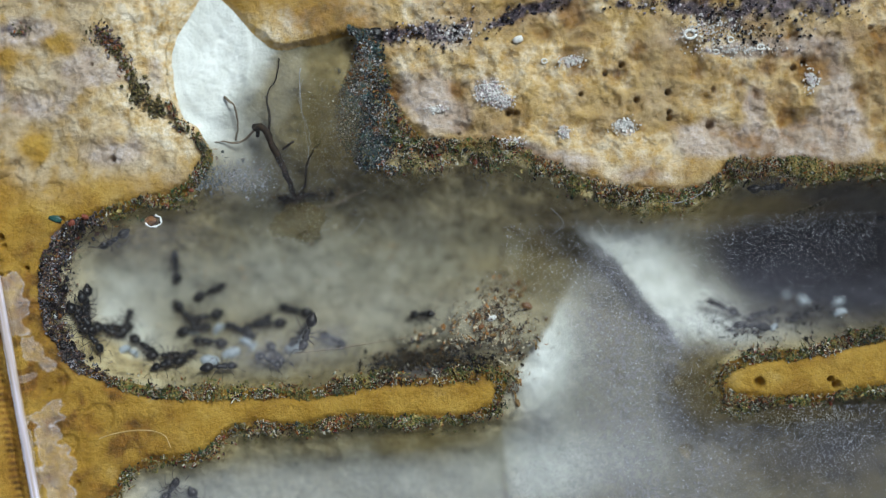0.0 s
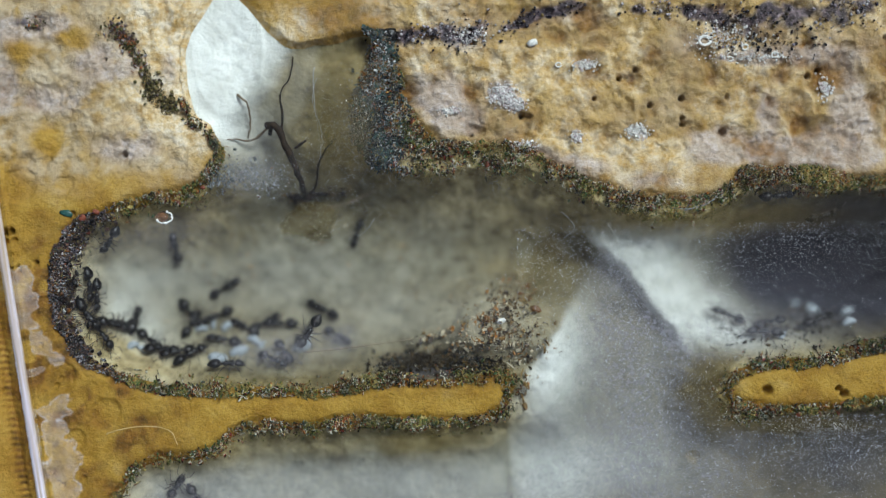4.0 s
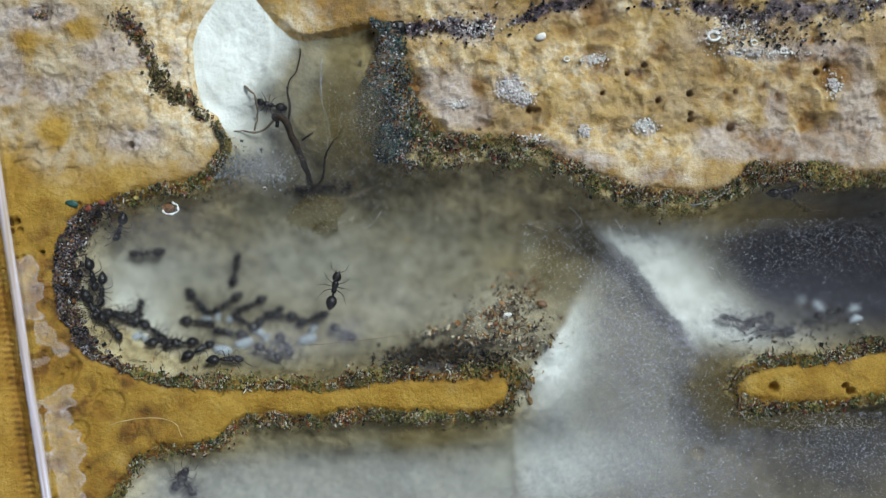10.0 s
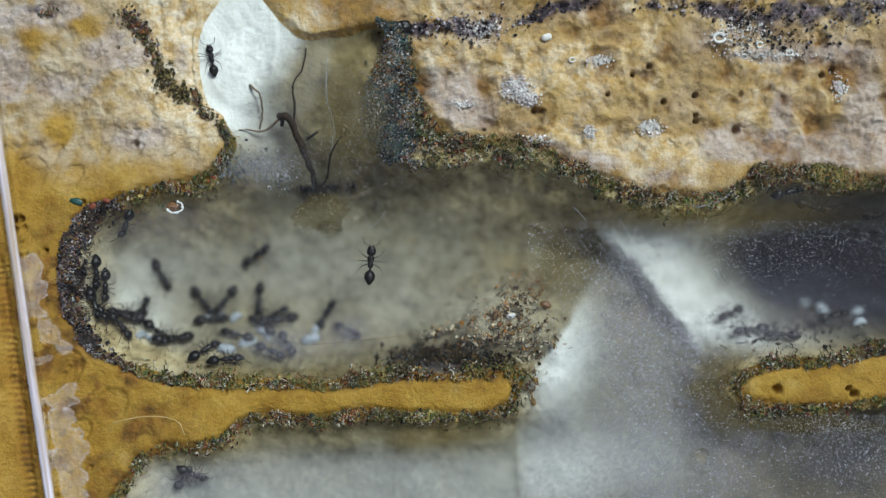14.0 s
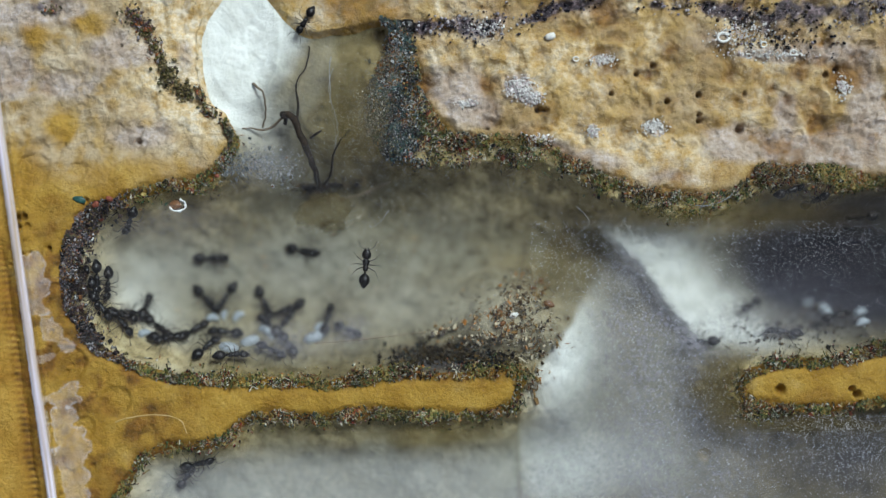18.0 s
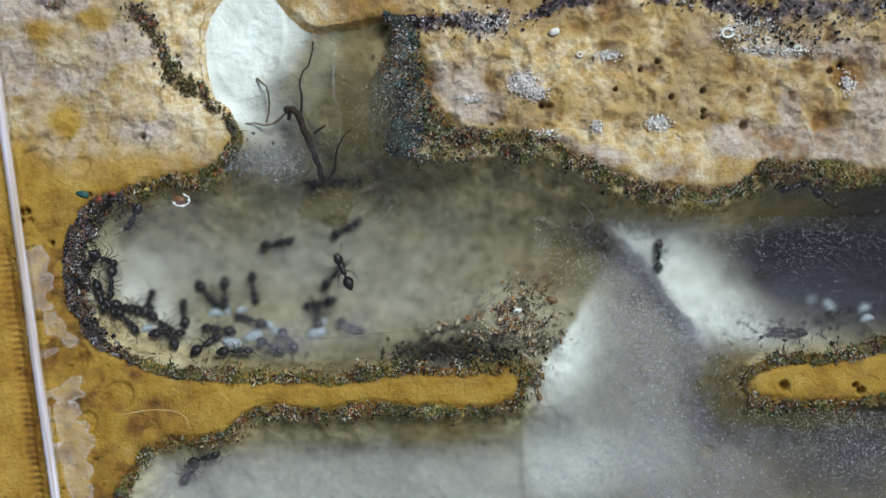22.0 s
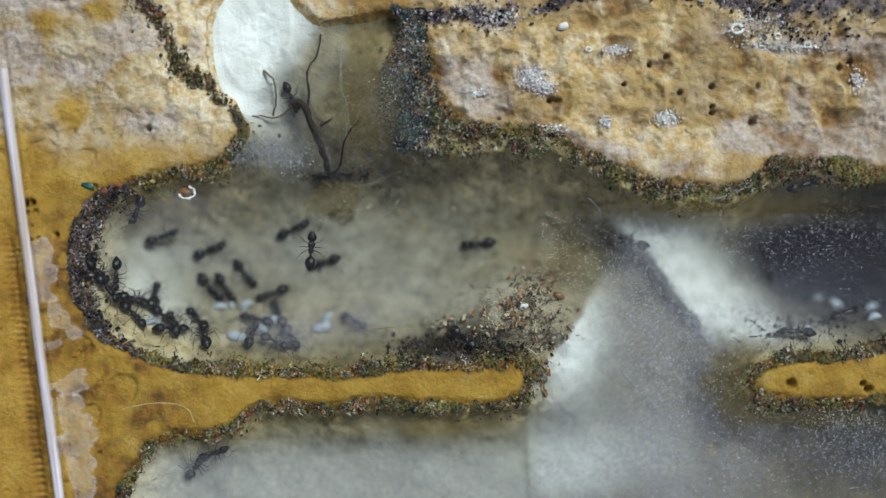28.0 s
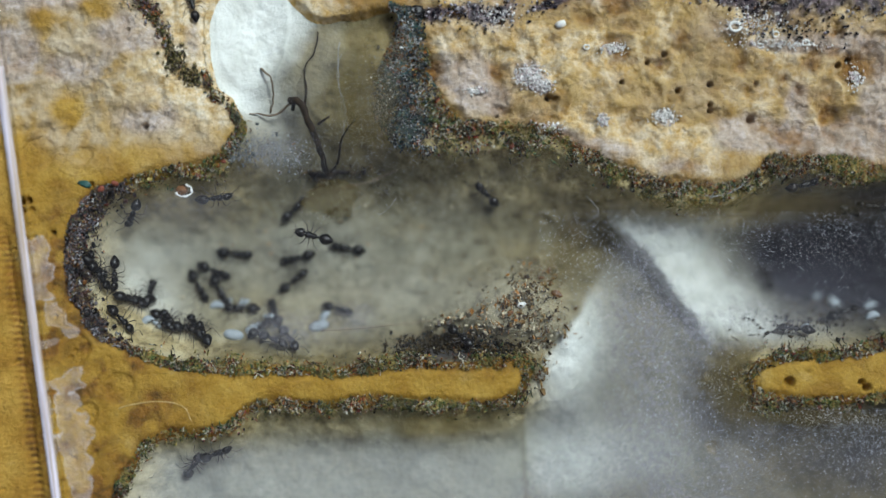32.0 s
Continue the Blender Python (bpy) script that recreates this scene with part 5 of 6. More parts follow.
head_me = mesh_from("head", *lathe(scaled(stout=1.1, rows=[(-0.115, 0.02, 0.02, 0), (-0.105, 0.055, 0.045, 0), (-0.07, 0.088, 0.068, 0.004), (-0.02, 0.098, 0.075, 0.004), (0.03, 0.09, 0.066, 0), (0.075, 0.07, 0.048, -0.008), (0.105, 0.045, 0.03, -0.016), (0.115, 0.015, 0.012, -0.02)])), ANT_BLACK)
thorax_me = mesh_from("thorax", *lathe(scaled(stout=1.12, rows=[(-0.15, 0.018, 0.02, -0.01), (-0.135, 0.05, 0.05, 0), (-0.07, 0.06, 0.06, 0.008), (-0.02, 0.05, 0.05, 0.004), (0.03, 0.07, 0.066, 0.016), (0.08, 0.078, 0.068, 0.014), (0.115, 0.058, 0.05, 0.004), (0.145, 0.022, 0.022, -0.004)])), ANT_BLACK)
petiole_me = mesh_from("petiole", *lathe(scaled([(-0.035, 0.014, 0.014, 0), (-0.02, 0.026, 0.04, 0.012), (0.0, 0.03, 0.055, 0.022), (0.02, 0.024, 0.034, 0.008), (0.035, 0.014, 0.014, 0)]), 10), ANT_BLACK)
gaster_me = mesh_from("gaster", *lathe(scaled([(-0.21, 0.008, 0.008, -0.02), (-0.195, 0.028, 0.026, -0.014), (-0.15, 0.064, 0.06, -0.004), (-0.132, 0.072, 0.068, -0.002), (-0.128, 0.078, 0.074, 0), (-0.07, 0.106, 0.102, 0.008), (-0.06, 0.110, 0.1, 0.008),
                                               (-0.055, 0.115, 0.105, 0.008), (0.02, 0.112, 0.1, 0.01), (0.07, 0.094, 0.082, 0.008), (0.11, 0.06, 0.05, 0), (0.135, 0.018, 0.016, -0.006)])), ANT_BLACK)
eye_me = mesh_from("eye", *pebble(1.1, (1, 1, 0.8), 2, 4, 7), ANT_BLACK)


def leg_mesh(side, reach_x, reach_y, knee_x):
    k = BODY
    pts = [(0, 0, 0), (0.05 * knee_x, side * 0.05, -0.02), (0.5 * knee_x, side * 0.16, 0.07), (0.9 * knee_x, side * 0.2, 0.075), (0.5 * (knee_x + reach_x), side * (0.1 + 0.5 * reach_y), -0.03),
           (reach_x * 0.93, side * reach_y * 0.93, -0.135), (reach_x, side * reach_y, -0.148)]
    return mesh_from("leg", *tube([Vector(p) * k for p in pts], [r * k for r in (0.015, 0.012, 0.011, 0.0075, 0.006, 0.0045, 0.003)], 6), ANT_LEG)


def antenna_mesh(side):
    pts = [(0, 0, 0), (0.05, side * 0.07, 0.03), (0.08, side * 0.13, 0.035), (0.15, side * 0.15, 0.01), (0.24, side * 0.17, -0.03)]
    return mesh_from("antenna", *tube([Vector(p) * BODY for p in pts], [r * BODY for r in (0.008, 0.0065, 0.007, 0.0085, 0.0085)], 5), ANT_LEG)


def mandible_mesh(side):
    pts = [(0, side * 0.03, 0), (0.04, side * 0.04, -0.004), (0.065, side * 0.015, -0.006)]
    return mesh_from("mandible", *tube([Vector(p) * BODY for p in pts], [r * BODY for r in (0.018, 0.016, 0.005)], 5), ANT_LEG)


LEGS = [(0.20, 1, 0.19, 0.27, 0.12), (0.20, -1, 0.21, 0.28, 0.12), (0.12, 1, 0.0, 0.34, 0.0), (0.12, -1, -0.03, 0.35, 0.0), (0.05, 1, -0.28, 0.31, -0.12), (0.05, -1, -0.26, 0.30, -0.12)]


def worker():
    """One worker ant; its origin lies on the ground under the middle of the body, its head towards +x."""
    a = thing("ant", "glossy black worker ant with long thin legs", "ant", "worker ants in the nest")
    k, h = BODY, 0.15 * BODY
    head = part("head", head_me, a, m=pose(0.355 * k, 0, h, 0, 8, 0))
    part("thorax", thorax_me, a, m=pose(0.115 * k, 0, h))
    part("petiole", petiole_me, a, m=pose(-0.055 * k, 0, h - 0.01 * k))
    part("gaster", gaster_me, a, "shiny black gaster", pose(-0.215 * k, 0, h, 0, -4, 0))
    for s in (1, -1):
        part("antenna", antenna_mesh(s), head, m=pose(0.085 * k, s * 0.035 * k, 0.01 * k))
        part("mandible", mandible_mesh(s), head, m=pose(0.09 * k, 0, -0.02 * k))
        part("eye", eye_me, head, m=pose(-0.01 * k, s * 0.088 * k, 0.02 * k))
    for x, s, rx, ry, kx in LEGS:
        part("leg", leg_mesh(s, rx, ry, kx), a, m=pose(x * k, s * 0.04 * k, h))
    return a


FIRST = worker()
ANTS = [FIRST] + [copy_thing(FIRST, Matrix()) for _ in range(40)]
SENT = []


def ground_turn(u, v, d=22.0):
    """The turn that lays a thing's z on the ground's normal."""
    zx = (float(ground_z(u + d, v)) - float(ground_z(u - d, v))) / (2 * d * CELL * 1e3)
    zy = (float(ground_z(u, v - d)) - float(ground_z(u, v + d))) / (2 * d * CELL * 1e3)
    nrm = Vector((-max(-1.2, min(1.2, zx)), -max(-1.2, min(1.2, zy)), 1)).normalized()
    return nrm, Vector((0, 0, 1)).rotation_difference(nrm).to_matrix().to_4x4()


def on_ground(u, v, heading):
    nrm, turn = ground_turn(u, v)
    slope_u, slope_v = -nrm.x / nrm.z * CELL * 1e3, nrm.y / nrm.z * CELL * 1e3
    ring12 = [(r * math.cos(a), r * math.sin(a)) for r in (12, 24) for a in np.arange(0, 6.2, 0.785)] + [(0, 0)]
    near = max(float(ground_z(u + du, v + dv)) - 0.7 * (slope_u * du + slope_v * dv) - 0.006 * math.hypot(du, dv) for du, dv in ring12)
    return Matrix.Translation(at(u, v, near + 0.02)) @ turn @ pose(0, 0, 0, 0, 0, heading)


def under_pane(u, v, heading):
    return Matrix.Translation(at(u, v, -0.01)) @ pose(0, 0, 0, 0, 0, heading) @ pose(0, 0, 0, 180, 0, 0)


def below_film(u, v, heading):
    """On the floor, below a place of the pane."""
    k = 1 - float(ground_z(u, v)) / 129.2
    return on_ground(U0 + (u - U0) * k, V0 + (v - V0) * k, heading)


def along(rows, t):
    """Smooth value of the rows at time t."""
    ts = [r[0] for r in rows]
    i = max(0, min(len(rows) - 2, int(np.searchsorted(ts, t, "right")) - 1))
    p = np.array([r[1:] for r in rows], float)
    h = ts[i + 1] - ts[i]
    s = min(max((t - ts[i]) / h, 0), 1)

    def slope(j):
        if j == 0 or j == len(rows) - 1:
            return p[0] * 0
        d0, d1 = (p[j] - p[j - 1]) / (ts[j] - ts[j - 1]), (p[j + 1] - p[j]) / (ts[j + 1] - ts[j])
        return np.where(d0 * d1 > 0, 2 * d0 * d1 / np.where(d0 + d1 == 0, 1, d0 + d1), 0)
    m0, m1 = slope(i) * h, slope(i + 1) * h
    return p[i] * (2 * s ** 3 - 3 * s ** 2 + 1) + m0 * (s ** 3 - 2 * s ** 2 + s) + p[i + 1] * (3 * s ** 2 - 2 * s ** 3) + m1 * (s ** 3 - s ** 2)


def go(place, size, rows):
    """Send an ant along rows of (seconds, u, v, heading); its legs step while it walks."""
    ant = ANTS[len(SENT)]
    SENT.append(ant)
    ant.scale = (size, size, size)
    rng = np.random.RandomState(len(SENT))
    ts = np.linspace(0, 32, 81)
    spots = [along(rows, t) for t in ts]
    wag = [rng.uniform(-3, 3) for _ in ts]
    walk(ant, [(float(t), place(s[0], s[1], s[2] + w)) for t, s, w in zip(ts, spots, wag)])
    speed = [math.hypot(*(along(rows, t + 0.2)[:2] - along(rows, t)[:2])) / 0.2 for t in np.arange(0, 32, 0.2)]
    if max(speed) < 14:
        return
    steps = [(0.0, 0.0)]
    t, sign = 0.0, 1
    while t < 31.6:
        v = speed[min(int(t / 0.2), len(speed) - 1)]
        t += 0.14 if v > 25 else 0.28
        sign = -sign
        steps.append((t, 17.0 * sign if v > 12 else 0.0))
    steps = [s for i, s in enumerate(steps) if i == 0 or i == len(steps) - 1 or s[1] or steps[i - 1][1] or (i + 1 < len(steps) and steps[i + 1][1])]
    steps.append((32.0, 0.0))
    legs = [o for o in ant.children if o.name.startswith("leg")]
    for n, leg in enumerate(legs):
        base = leg.matrix_basis.copy()
        flip = 1 if n in (0, 3, 4) else -1
        walk(leg, [(tt, base @ pose(0, 0, 0, 8 if a * flip > 0 else 0, 0, a * flip)) for tt, a in steps])


def motions():
    go(on_ground, 1.0, [(0, 233.2, 383.9, 213), (1.5, 222.4, 383.7, 223), (3.5, 205.1, 393.1, 239), (6, 211.6, 389.5, 254), (8, 211.6, 389.1, 254), (10, 212.9, 387.6, 254), (14, 216.4, 383.9, 255), (19, 218.3, 381.8, 255), (23, 217.7, 386.1, 250), (28, 215.2, 386.8, 251), (32, 212.4, 394.9, 251)])
    go(on_ground, 1.0, [(0, 325.6, 447.2, 90), (2, 318.9, 414.5, 90), (3.5, 312.8, 415.7, 94), (6, 306, 416.1, 104), (7, 294.7, 423.5, 149), (8, 283.5, 427.8, 176), (10, 246.8, 435.1, 179), (11, 238.8, 457.3, 230), (12, 248.6, 484.6, 268), (14, 259.5, 483, 298), (15.5, 285.6, 469.5, 330), (17, 318, 461.6, 352), (19, 377.3, 451.6, 365), (21, 437.8, 450.7, 363), (23, 482.5, 424.4, 388), (25, 489.4, 428.8, 372), (28, 484, 423.7, 386), (30, 490.6, 397.7, 406), (32, 491.3, 387.9, 406)])
    go(on_ground, 1.05, [(0, 337.3, 536.5, 310), (2, 332.3, 536.8, 310), (3.5, 331.3, 541.2, 311), (6, 327.2, 538.9, 309), (8, 334, 533, 309), (12, 335.6, 536.2, 310), (17, 338.6, 532.8, 312), (21, 336.8, 534.9, 312), (25, 333.8, 531.4, 312), (28, 332.2, 533, 311), (30, 329.5, 536.5, 306), (32, 314.6, 534, 301)])
    go(on_ground, 1.0, [(0, 379, 543.6, 190), (2, 384.5, 550.3, 193), (3.5, 383.6, 548.9, 199), (6, 382.9, 536.7, 211), (8, 395, 535.1, 214), (12, 387.9, 538.9, 220), (14, 381.2, 531.4, 232), (19, 376.8, 527.3, 238), (21, 373.6, 529.6, 250), (23, 362.8, 533.2, 295), (25, 363.4, 529.1, 300), (28, 359.8, 533.8, 301), (32, 354.4, 541.1, 301)])
    go(on_ground, 1.0, [(0, 352.8, 571.7, 16), (2, 339.8, 564.2, 18), (3.5, 335.4, 567.2, 59), (5.5, 327.5, 569.2, 79), (8, 334.2, 575.6, 4), (10, 335, 578.5, -3), (12, 343.5, 578.7, -2), (14, 353.9, 575.3, 10), (17, 335.8, 599.3, 30), (19, 310.9, 596.9, 55), (21, 303, 585.9, 80), (23, 291.8, 565.5, 112), (25, 273.4, 505.2, 65), (26.5, 303.3, 480.2, 45), (28, 328.1, 464.2, 26), (30, 328.6, 465.7, 9), (32, 379, 472.2, -9)])
    go(on_ground, 1.0, [(0, 380.6, 497.6, 20), (2, 390.2, 496.8, 36), (3.5, 392.2, 496.6, 34), (6, 390.8, 491.9, 11), (8, 397.6, 488, 24), (10, 405.3, 478.2, 79), (12, 414, 467.5, 10), (14, 437.6, 450.4, 35), (17, 506.4, 448.7, -30), (19, 529.1, 431.4, 15), (21, 576.2, 412.2, 30), (23, 604.3, 411.1, 20), (25, 597.3, 425, -60), (28, 550.1, 485.5, -159), (30, 532.8, 485.9, -169), (32, 503.7, 479.5, -164)])
    go(on_ground, 1.0, [(0, 443.6, 578.1, 153), (3.5, 437.9, 574.8, 149), (6, 429.8, 578, 149), (10, 428.5, 579.9, 149), (12, 427.9, 580.8, 150), (14, 454.6, 587.8, 140), (17, 466.6, 592.3, 130), (19, 456.4, 587.9, 140), (21, 427.2, 592, 160), (23, 422.3, 588, 165), (25, 429.7, 597.3, 150), (28, 427.6, 599.5, 161), (30, 427, 589.5, 171), (32, 403.6, 581.2, 181)])
    go(on_ground, 1.0, [(0, 499.2, 562.6, 178), (3.5, 504.2, 565.9, 179), (6, 503.1, 565.7, 179), (10, 495.3, 566.2, 177), (12, 488.3, 572.1, 190), (14, 488.9, 573.9, 192), (17, 494.4, 571.9, 230), (19, 522, 544.3, 228), (21, 562.8, 524.8, 200), (23, 538.5, 576.6, 190), (25, 549.2, 565.2, 120), (26.5, 510.1, 558.1, 150), (28, 451.2, 545.9, 201), (29, 458, 539, 121), (30, 472.7, 530, 43), (32, 491.3, 527.3, 37)])
    go(on_ground, 1.0, [(0, 551.5, 536.7, 168), (2, 586.9, 546.6, 158), (3.5, 588.4, 540.7, 149), (6, 535.5, 527.8, 199), (8, 468.8, 540.2, 214), (10, 437.6, 542.7, 204), (12, 434.6, 542.5, 208), (14, 444.7, 531.7, 265), (17, 438.4, 538.5, 280), (19, 456.4, 538.1, 310), (21, 431.4, 537.2, 275), (23, 413.8, 505.5, 290), (25, 404.8, 508.9, 302), (28, 394.6, 506.1, 309), (30, 386.7, 503.3, 326), (32, 341.8, 505.3, 336)])
    go(below_film, 1.0, [(0, 525.9, 610, 298), (6, 526.7, 608.6, 299), (10, 518.9, 609.4, 299), (14, 516.5, 608.7, 300), (19, 514, 612.7, 300), (25, 504, 614.1, 300), (32, 506.8, 623, 301)])
    go(below_film, 0.95, [(0, 513.3, 621.7, 328), (6, 499.4, 622.4, 329), (10, 489.7, 622.2, 329), (19, 482.8, 622.7, 330), (25, 474.1, 626.2, 330), (32, 479, 626.3, 331)])
    go(on_ground, 1.0, [(0, 391.3, 596.9, 173), (2, 400, 596.2, 170), (6, 401.3, 599.5, 171), (8, 407.9, 599, 171), (12, 400.6, 601.4, 165), (14, 411.3, 605.3, 160), (17, 395.7, 601.7, 175), (19, 378.1, 602.1, 175), (21, 373.2, 603.2, 165), (23, 362.9, 608.2, 178), (25, 339, 600.8, 150), (28, 319.5, 599.6, 129), (30, 317.6, 595.8, 116), (32, 323.8, 614.9, 116)])
    go(on_ground, 1.0, [(0, 412.2, 638.4, 6), (2, 413.1, 634.4, 6), (6, 408.1, 640.8, 7), (10, 401.9, 643.2, 7), (14, 396.7, 644.8, 8), (19, 402.2, 639.1, 8), (21, 400.6, 642.6, 8), (23, 406.2, 640.4, 8), (25, 408.4, 640.6, 8), (26.5, 416.1, 634.7, 40), (28, 422, 626.2, 81), (30, 438, 618.8, 61), (32, 438.3, 617.5, 51)])
    go(on_ground, 1.05, [(0, 338.4, 624.1, 28), (2, 337.3, 619.6, 33), (6, 348.6, 626.6, 41), (8, 348.1, 628.1, 41), (14, 353.8, 632.2, 42), (19, 352.4, 629.5, 52), (23, 347.9, 632.9, 48), (25, 349, 631.2, 50), (26.5, 345.2, 628.7, 85), (28, 341.3, 627.9, 109), (30, 339.4, 626.3, 113), (32, 343.3, 626.7, 121)])
    go(on_ground, 1.0, [(0, 168.7, 537.1, 306), (2, 162.2, 537.9, 306), (6, 161.7, 535.8, 307), (10, 163.6, 541.3, 307), (14, 162.8, 542.6, 308), (19, 163, 545.5, 308), (23, 166.3, 547.7, 308), (25, 162.8, 532.8, 310), (28, 162.2, 535.1, 311), (30, 156.7, 517.2, 313), (32, 153.6, 512.4, 313)])
    go(on_ground, 1.0, [(0, 172, 499, 270), (2, 171.9, 493.5, 270), (3.5, 172.7, 496.2, 271), (6, 172.4, 500.7, 271), (8, 173, 504.6, 271), (10, 172.6, 502.9, 271), (12, 175.1, 491.1, 275), (14, 172.3, 499.1, 272), (19, 172, 499, 270), (23, 172.5, 507.3, 268), (25, 172.1, 507.6, 270), (28, 172.5, 506.9, 271), (32, 174.3, 507.9, 269)])
    go(on_ground, 1.0, [(0, 199.6, 564.8, 350), (2, 195.2, 559.3, 350), (6, 193.6, 562.4, 351), (10, 196.1, 563.5, 351), (14, 197.1, 564.7, 352), (19, 191.9, 566.2, 352), (25, 196.3, 559.4, 352), (32, 197.6, 564.3, 353)])
    go(on_ground, 1.0, [(0, 230.3, 555.4, 73), (2, 228.4, 556.6, 73), (6, 232.4, 557.5, 74), (10, 228.2, 560, 74), (14, 229.4, 558, 75), (19, 229.7, 555.7, 75), (25, 228, 558.2, 75), (28, 231.1, 557.2, 76), (32, 228.3, 554.9, 76)])
    go(on_ground, 1.0, [(0, 180.8, 572.6, 308), (2, 182.2, 575.4, 308), (6, 185.7, 574.5, 307), (10, 188.4, 577.6, 307), (14, 196.7, 579.4, 310), (19, 194, 576.1, 310), (25, 203.5, 590.8, 312), (28, 202.3, 586, 313), (30, 193.4, 592.9, 313), (32, 190.4, 596.1, 313)])
    go(on_ground, 1.0, [(0, 264.5, 594.5, 318), (2, 259.3, 591.1, 318), (6, 265.1, 593.7, 319), (10, 258, 591, 319), (14, 259.1, 593.9, 318), (19, 252, 586.3, 320), (25, 256.9, 595.7, 318), (28, 254.4, 592.5, 319), (32, 261, 602.3, 319)])
    go(on_ground, 1.0, [(0, 305.4, 616.5, 3), (2, 294.2, 613.5, 3), (6, 281.1, 609.4, 4), (10, 282.9, 613.8, 4), (14, 286.3, 609.6, 5), (19, 272.8, 609.3, 5), (25, 274.3, 615.1, 5), (28, 273.2, 615, 6), (32, 291.6, 614.6, -9)])
    go(on_ground, 1.0, [(0, 325.3, 630.7, 198), (2, 320.7, 614.9, 198), (6, 324.3, 616.4, 194), (10, 319.9, 616.7, 194), (14, 302.6, 609, 195), (19, 287.4, 611, 195), (23, 281.2, 619.7, 100), (25, 276.5, 612.3, 100), (32, 278.9, 605.1, 131)])
    go(on_ground, 1.0, [(0, 169.2, 511.3, 283), (6, 159.5, 465.6, 279), (8, 155.8, 480.6, 274), (10, 160.8, 476.2, 289), (12, 165.2, 469.9, 300), (14, 161.6, 475.8, 275), (17, 161.9, 481.4, 275), (19, 155.4, 493, 275), (21, 158.3, 483.5, 285), (23, 167.3, 451.7, 385), (25, 177.2, 450.8, 370), (26.5, 203.5, 447.2, 375), (28, 240.5, 435.6, 383), (30, 313.7, 400.1, 381), (32, 356.3, 366.9, 363)])
    go(on_ground, 0.95, [(0, 158.4, 530.3, 298), (6, 157.6, 532.2, 299), (14, 158.2, 534, 290), (19, 154.9, 516.6, 285), (23, 158.7, 537.2, 290), (25, 151, 511.8, 320), (28, 147.3, 502.1, 321), (30, 147.1, 496.7, 321), (32, 148.9, 497.2, 321)])
    go(on_ground, 1.0, [(0, 216.5, 561.2, 188), (6, 211.1, 561.3, 189), (14, 212.7, 562.3, 190), (19, 212.4, 564.9, 190), (25, 218.2, 564.8, 190), (32, 215.7, 564.6, 191)])
    go(below_film, 0.9, [(0, 625.5, 588.5, 328), (2, 616.9, 580.3, 328), (6, 620.6, 582.7, 329), (10, 619.6, 588.2, 327), (14, 621, 584.9, 330), (19, 616.4, 586.6, 330), (25, 615.8, 589.5, 330), (28, 613.3, 589.3, 326), (30, 609.5, 583.5, 311), (32, 588, 568.5, 346)])
    go(on_ground, 1.0, [(0, 553.2, 591.4, 58), (6, 546.6, 586.9, 54), (8, 558.3, 578, 59), (10, 550.5, 573.1, 19), (12, 568, 570.5, 60), (14, 569.5, 567.8, 60), (17, 571.1, 580.2, 75), (19, 565.3, 580.1, 75), (21, 560.5, 571.6, 70), (23, 521.8, 593, 120), (25, 472.9, 589.1, 100), (28, 464.1, 589.1, 111), (30, 467.6, 589.2, 111), (32, 463, 589.9, 111)])
    go(under_pane, 1.05, [(0, 582.9, 568.7, 248), (2, 577.2, 554.1, 253), (3.5, 571.8, 566.2, 249), (6, 570.4, 576, 119), (7, 571.8, 572, 79), (8, 576.9, 562.4, 49), (9, 594.4, 542.1, 59), (10, 603.2, 514.7, 74), (11, 605, 494.5, 61), (11.5, 638.1, 467.9, 65), (12, 680, 439.2, 66), (12.5, 677.1, 436.7, 66), (13, 669.2, 469.2, 66), (14, 661.6, 470.5, 88), (17, 648.1, 474.4, 83), (19, 646.5, 482.2, 93), (20, 637.5, 483.2, 95), (21, 620, 491.2, 116), (23, 587.2, 493.5, 108), (25, 549.3, 483.9, 86), (28, 534.3, 467.3, 84), (30, 538.5, 452.7, 61), (31, 544, 447.7, 115), (32, 547, 442.4, 166)])
    go(on_ground, 0.86, [(0, 788.4, 555.3, 353), (0.5, 771.4, 537.1, 328), (1, 751.9, 523.9, 328), (1.5, 730.8, 534.7, 328), (2, 704.6, 528.5, 328), (2.5, 672.6, 469.8, 289), (3, 665, 424.4, 284), (3.5, 654, 390.4, 274), (4.5, 645.8, 393.6, 224), (5.5, 634.5, 392.6, 169), (6, 643.7, 404.3, 344), (7, 696.8, 370.6, 399), (7.6, 634.7, 324.4, 519), (8, 590.2, 279.9, 489), (8.5, 552.9, 241.2, 474), (9, 534.3, 201.9, 469), (9.5, 527.7, 184.2, 479), (10, 496, 176.1, 524), (10.5, 462.8, 156.5, 537), (11, 431.5, 163.8, 550), (11.5, 399.9, 130.2, 465), (12, 409.3, 109.1, 445), (12.5, 418.3, 90.9, 470), (13, 408.5, 103.1, 510), (13.5, 384.6, 99.9, 545), (14, 378.0, 104.4, 460), (14.5, 388.3, 60.9, 392), (15.5, 423.6, -33.3, 440), (20, 448.2, -114.7, 440), (32, 434.7, -93.2, 441)])
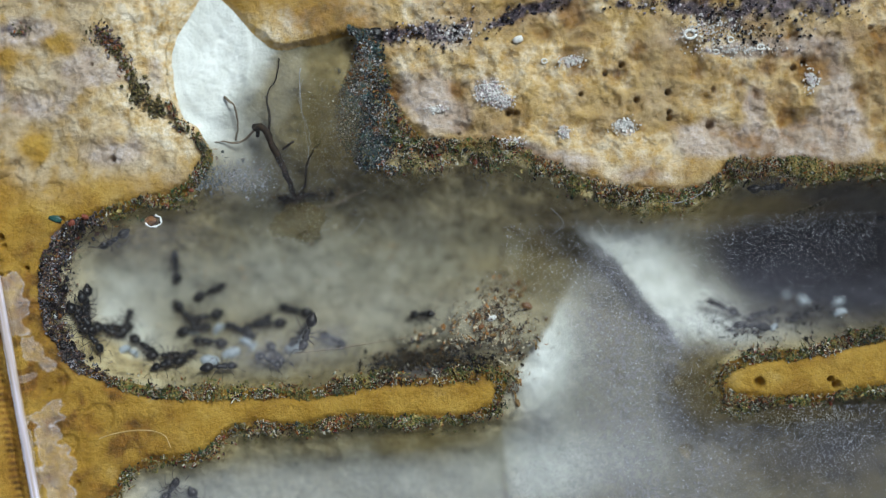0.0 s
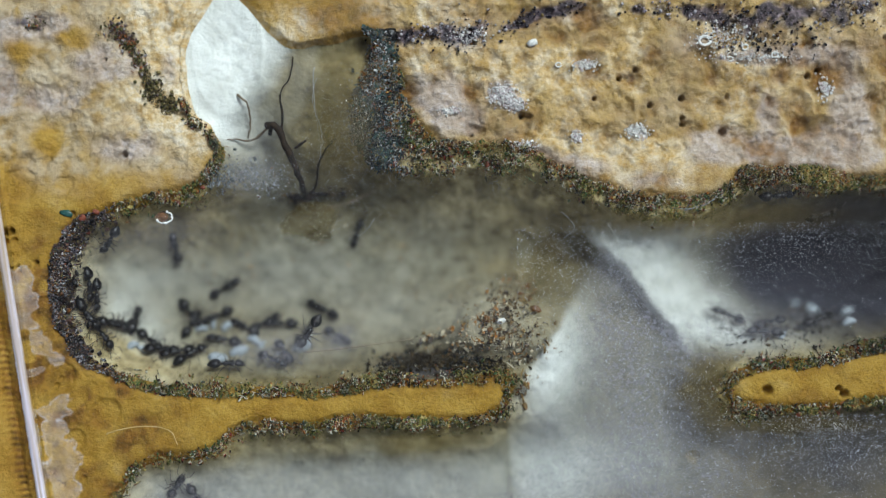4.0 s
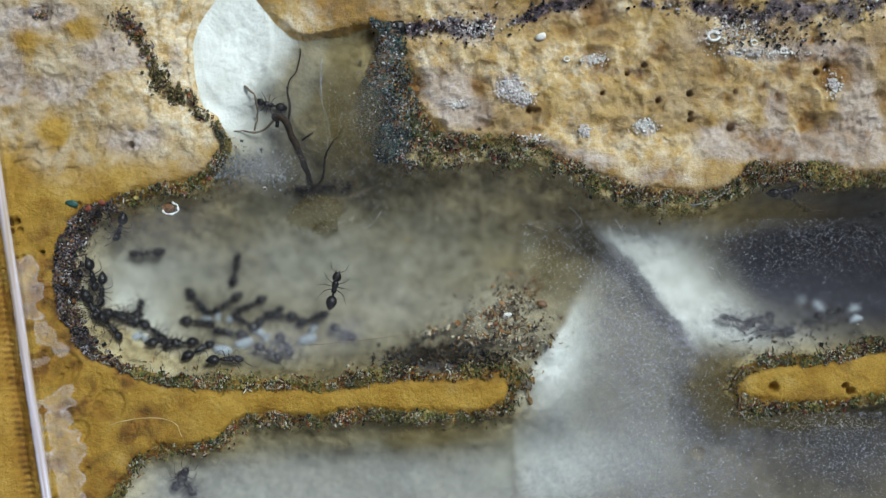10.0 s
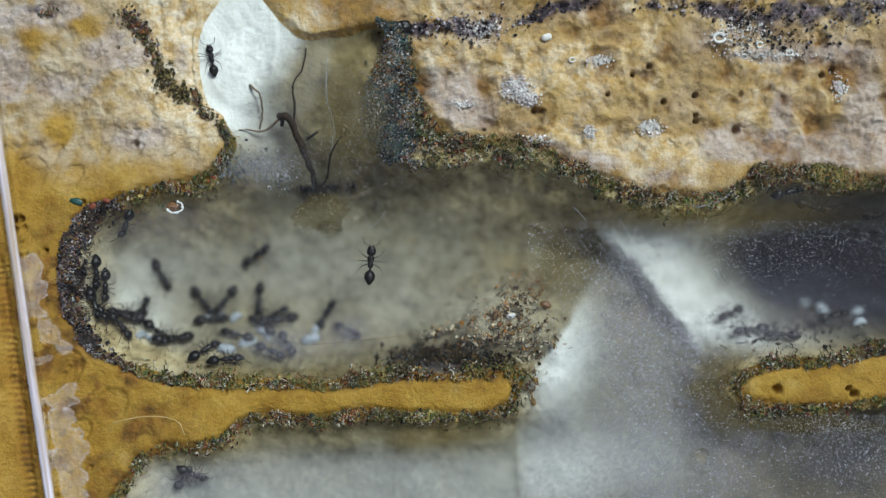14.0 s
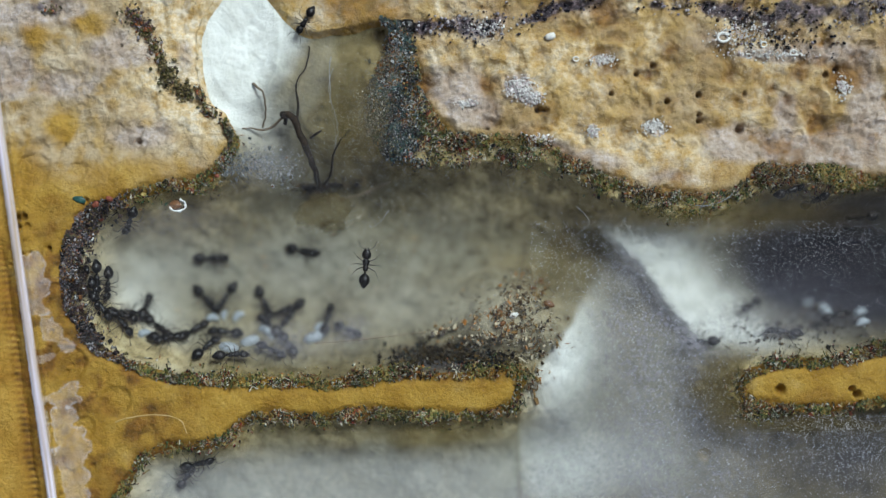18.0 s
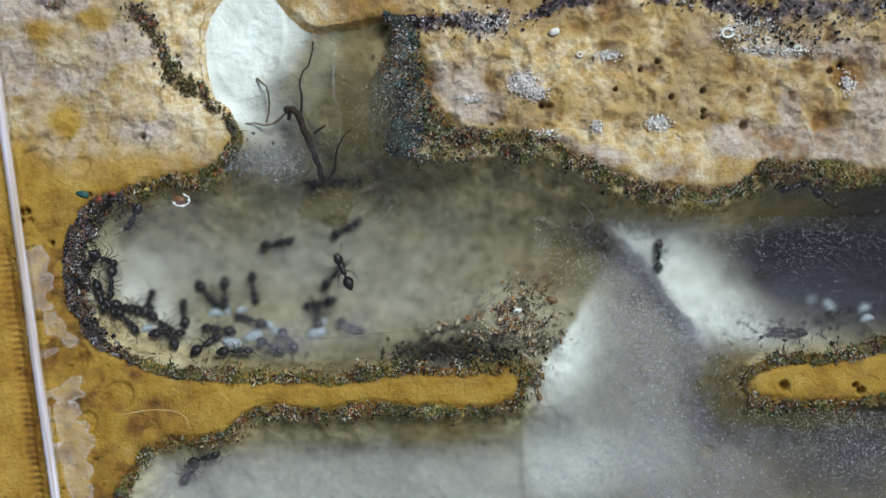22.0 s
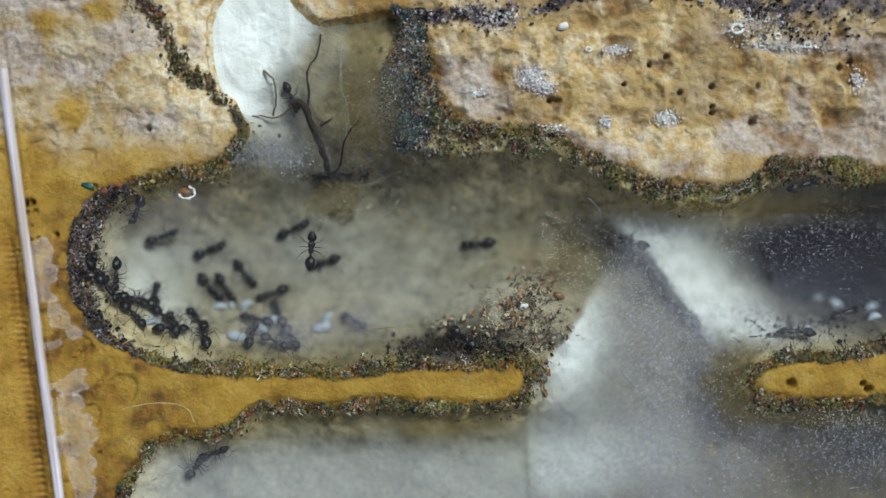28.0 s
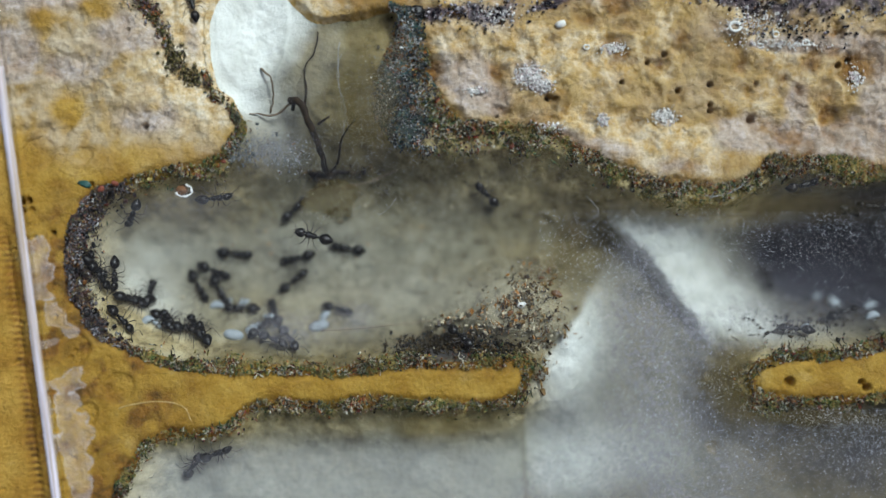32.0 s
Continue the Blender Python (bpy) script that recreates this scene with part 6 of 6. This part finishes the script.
    go(on_ground, 0.86, [(0, 664.3, -105.6, 248), (16.5, 595.1, -65.7, 240), (17.5, 557.8, 8.3, 240), (18, 545.7, 33.8, 235), (18.6, 531.6, -18.1, 120), (20, 518.2, -64.7, 100), (22, 525.8, -28.8, 270), (23, 514.7, 65.7, 275), (23.5, 488.2, 120.4, 265), (24, 470.4, 130.9, 245), (24.5, 462.4, 135.5, 240), (25, 456.4, 146.7, 235), (25.5, 460.5, 150.5, 240), (26.5, 482.7, 163.8, 300), (27.5, 496, 181.3, 330), (29, 490.6, 188.4, 201), (30, 457.8, 178.6, 206), (30.5, 399.4, 160.9, 176), (31, 379.5, 134.9, 150), (31.5, 342, 99.8, 120), (32, 327.3, 44, 101)])
    go(on_ground, 1.0, [(0, 1347.4, 569.7, 148), (3, 1343.8, 567.7, 149), (6, 1338.1, 582.1, 159), (9, 1346, 590.2, 159), (12, 1330.9, 573.4, 160), (14, 1357.2, 595.9, 190), (17, 1283.6, 613.9, 180), (19, 1257.7, 613.3, 180), (20, 1229, 590.7, 120), (21, 1196.9, 522.7, 108), (21.5, 1181.1, 503.7, 110), (22, 1173.9, 463.8, 90), (22.5, 1185, 440.7, 60), (23, 1205.3, 437.7, 95), (23.5, 1150.1, 430.9, 175), (24, 1099.6, 417.1, 185), (25.5, 981.3, 409.3, 180), (26.5, 921.9, 424.8, 180), (27.5, 860.8, 444.3, 175), (28, 837.5, 450.1, 189), (28.5, 786.1, 472.3, 201), (29, 731.4, 500.3, 196), (29.5, 689.9, 491.3, 151), (30, 680.9, 479.2, 151), (31, 631.8, 461.9, 175), (32, 597, 462.8, 173)])
    go(on_ground, 1.0, [(0, 1418.8, 580.2, 198), (9, 1393.6, 581.5, 199), (14, 1328.4, 567.6, 215), (17, 1365.3, 564.7, 215), (18, 1364.6, 553.9, 215), (19, 1404.6, 520.5, 220), (20, 1397.1, 519.9, 220), (21, 1414.5, 516.1, 230), (23, 1421.7, 494.5, 160), (25, 1395.7, 482.7, 160), (28, 1404.2, 491.6, 96), (30, 1396.1, 498.8, 96), (32, 1400.9, 522, 71)])
    go(on_ground, 1.0, [(0, 1503.6, 374.1, 28), (3, 1510.3, 372.4, 19), (6, 1467, 371.6, -21), (9, 1432.9, 350.8, -41), (12, 1452.4, 353.6, -10), (14, 1455.8, 357, -10), (17, 1455.7, 345.1, 40), (19, 1452.2, 352, 40), (21, 1487.7, 350.3, -10), (23, 1440.8, 350.8, -60), (25, 1448.1, 355.3, -30), (28, 1467.2, 367, -29), (32, 1520.7, 377.9, -29)])
    go(on_ground, 1.0, [(0, 1410.4, 335.2, 6), (10, 1405.5, 333.9, 7), (19, 1397, 330.4, 8), (28, 1398.7, 332.9, 9), (32, 1401.9, 335.7, 9)])
    go(on_ground, 1.0, [(0, 1388.1, 602, 168), (6, 1403.3, 596.5, 169), (14, 1408, 604.7, 170), (19, 1409, 599.8, 170), (25, 1404.4, 611.9, 170), (32, 1409.2, 607.7, 171)])
    go(on_ground, 1.0, [(0, 1495.7, 582.6, 18), (9, 1507.9, 573.7, 19), (19, 1510.5, 573.3, 20), (32, 1501.2, 580.1, 21)])
    go(on_ground, 1.0, [(0, 1689.9, 396.3, 198), (12, 1607.9, 367.8, 200), (19, 1568, 374.2, 200), (32, 1563.3, 367.9, 181)])
    go(on_ground, 1.0, [(0, 1656.6, 415.3, 178), (20, 1582.5, 396.1, 180), (24, 1433.1, 421, 180), (26, 1201.3, 425.3, 175), (28.5, 1104.5, 440.7, 176), (30, 1011.6, 431.1, 176), (30.5, 937, 424.1, 151), (31, 902, 412.1, 140), (31.5, 878, 370.8, 130), (32, 854.7, 357.1, 129)])
    go(on_ground, 1.0, [(0, 317.1, 845.9, 58), (19, 319.4, 849.3, 60), (32, 324.5, 851.6, 61)])
    go(on_ground, 1.0, [(0, 363.1, 870.5, 298), (10, 329, 855.8, 289), (19, 344.4, 816.7, 380), (28, 358.1, 820.4, 391), (32, 367.6, 823.4, 391)])
    go(on_ground, 1.0, [(0, 470, 566, 30), (12, 468, 570, 36), (18, 474, 566, 24), (20.5, 500, 552, 35), (21.5, 557.5, 523, 45), (22.5, 587.5, 481, 55), (23, 604.5, 467, 45), (23.5, 645, 461, 25), (24, 640.6, 456, -50), (24.5, 620, 515, -20), (25, 699, 541.6, -5), (26, 752, 572, -35), (27.2, 806, 620, -40), (32, 806, 622, -40)])


motions()
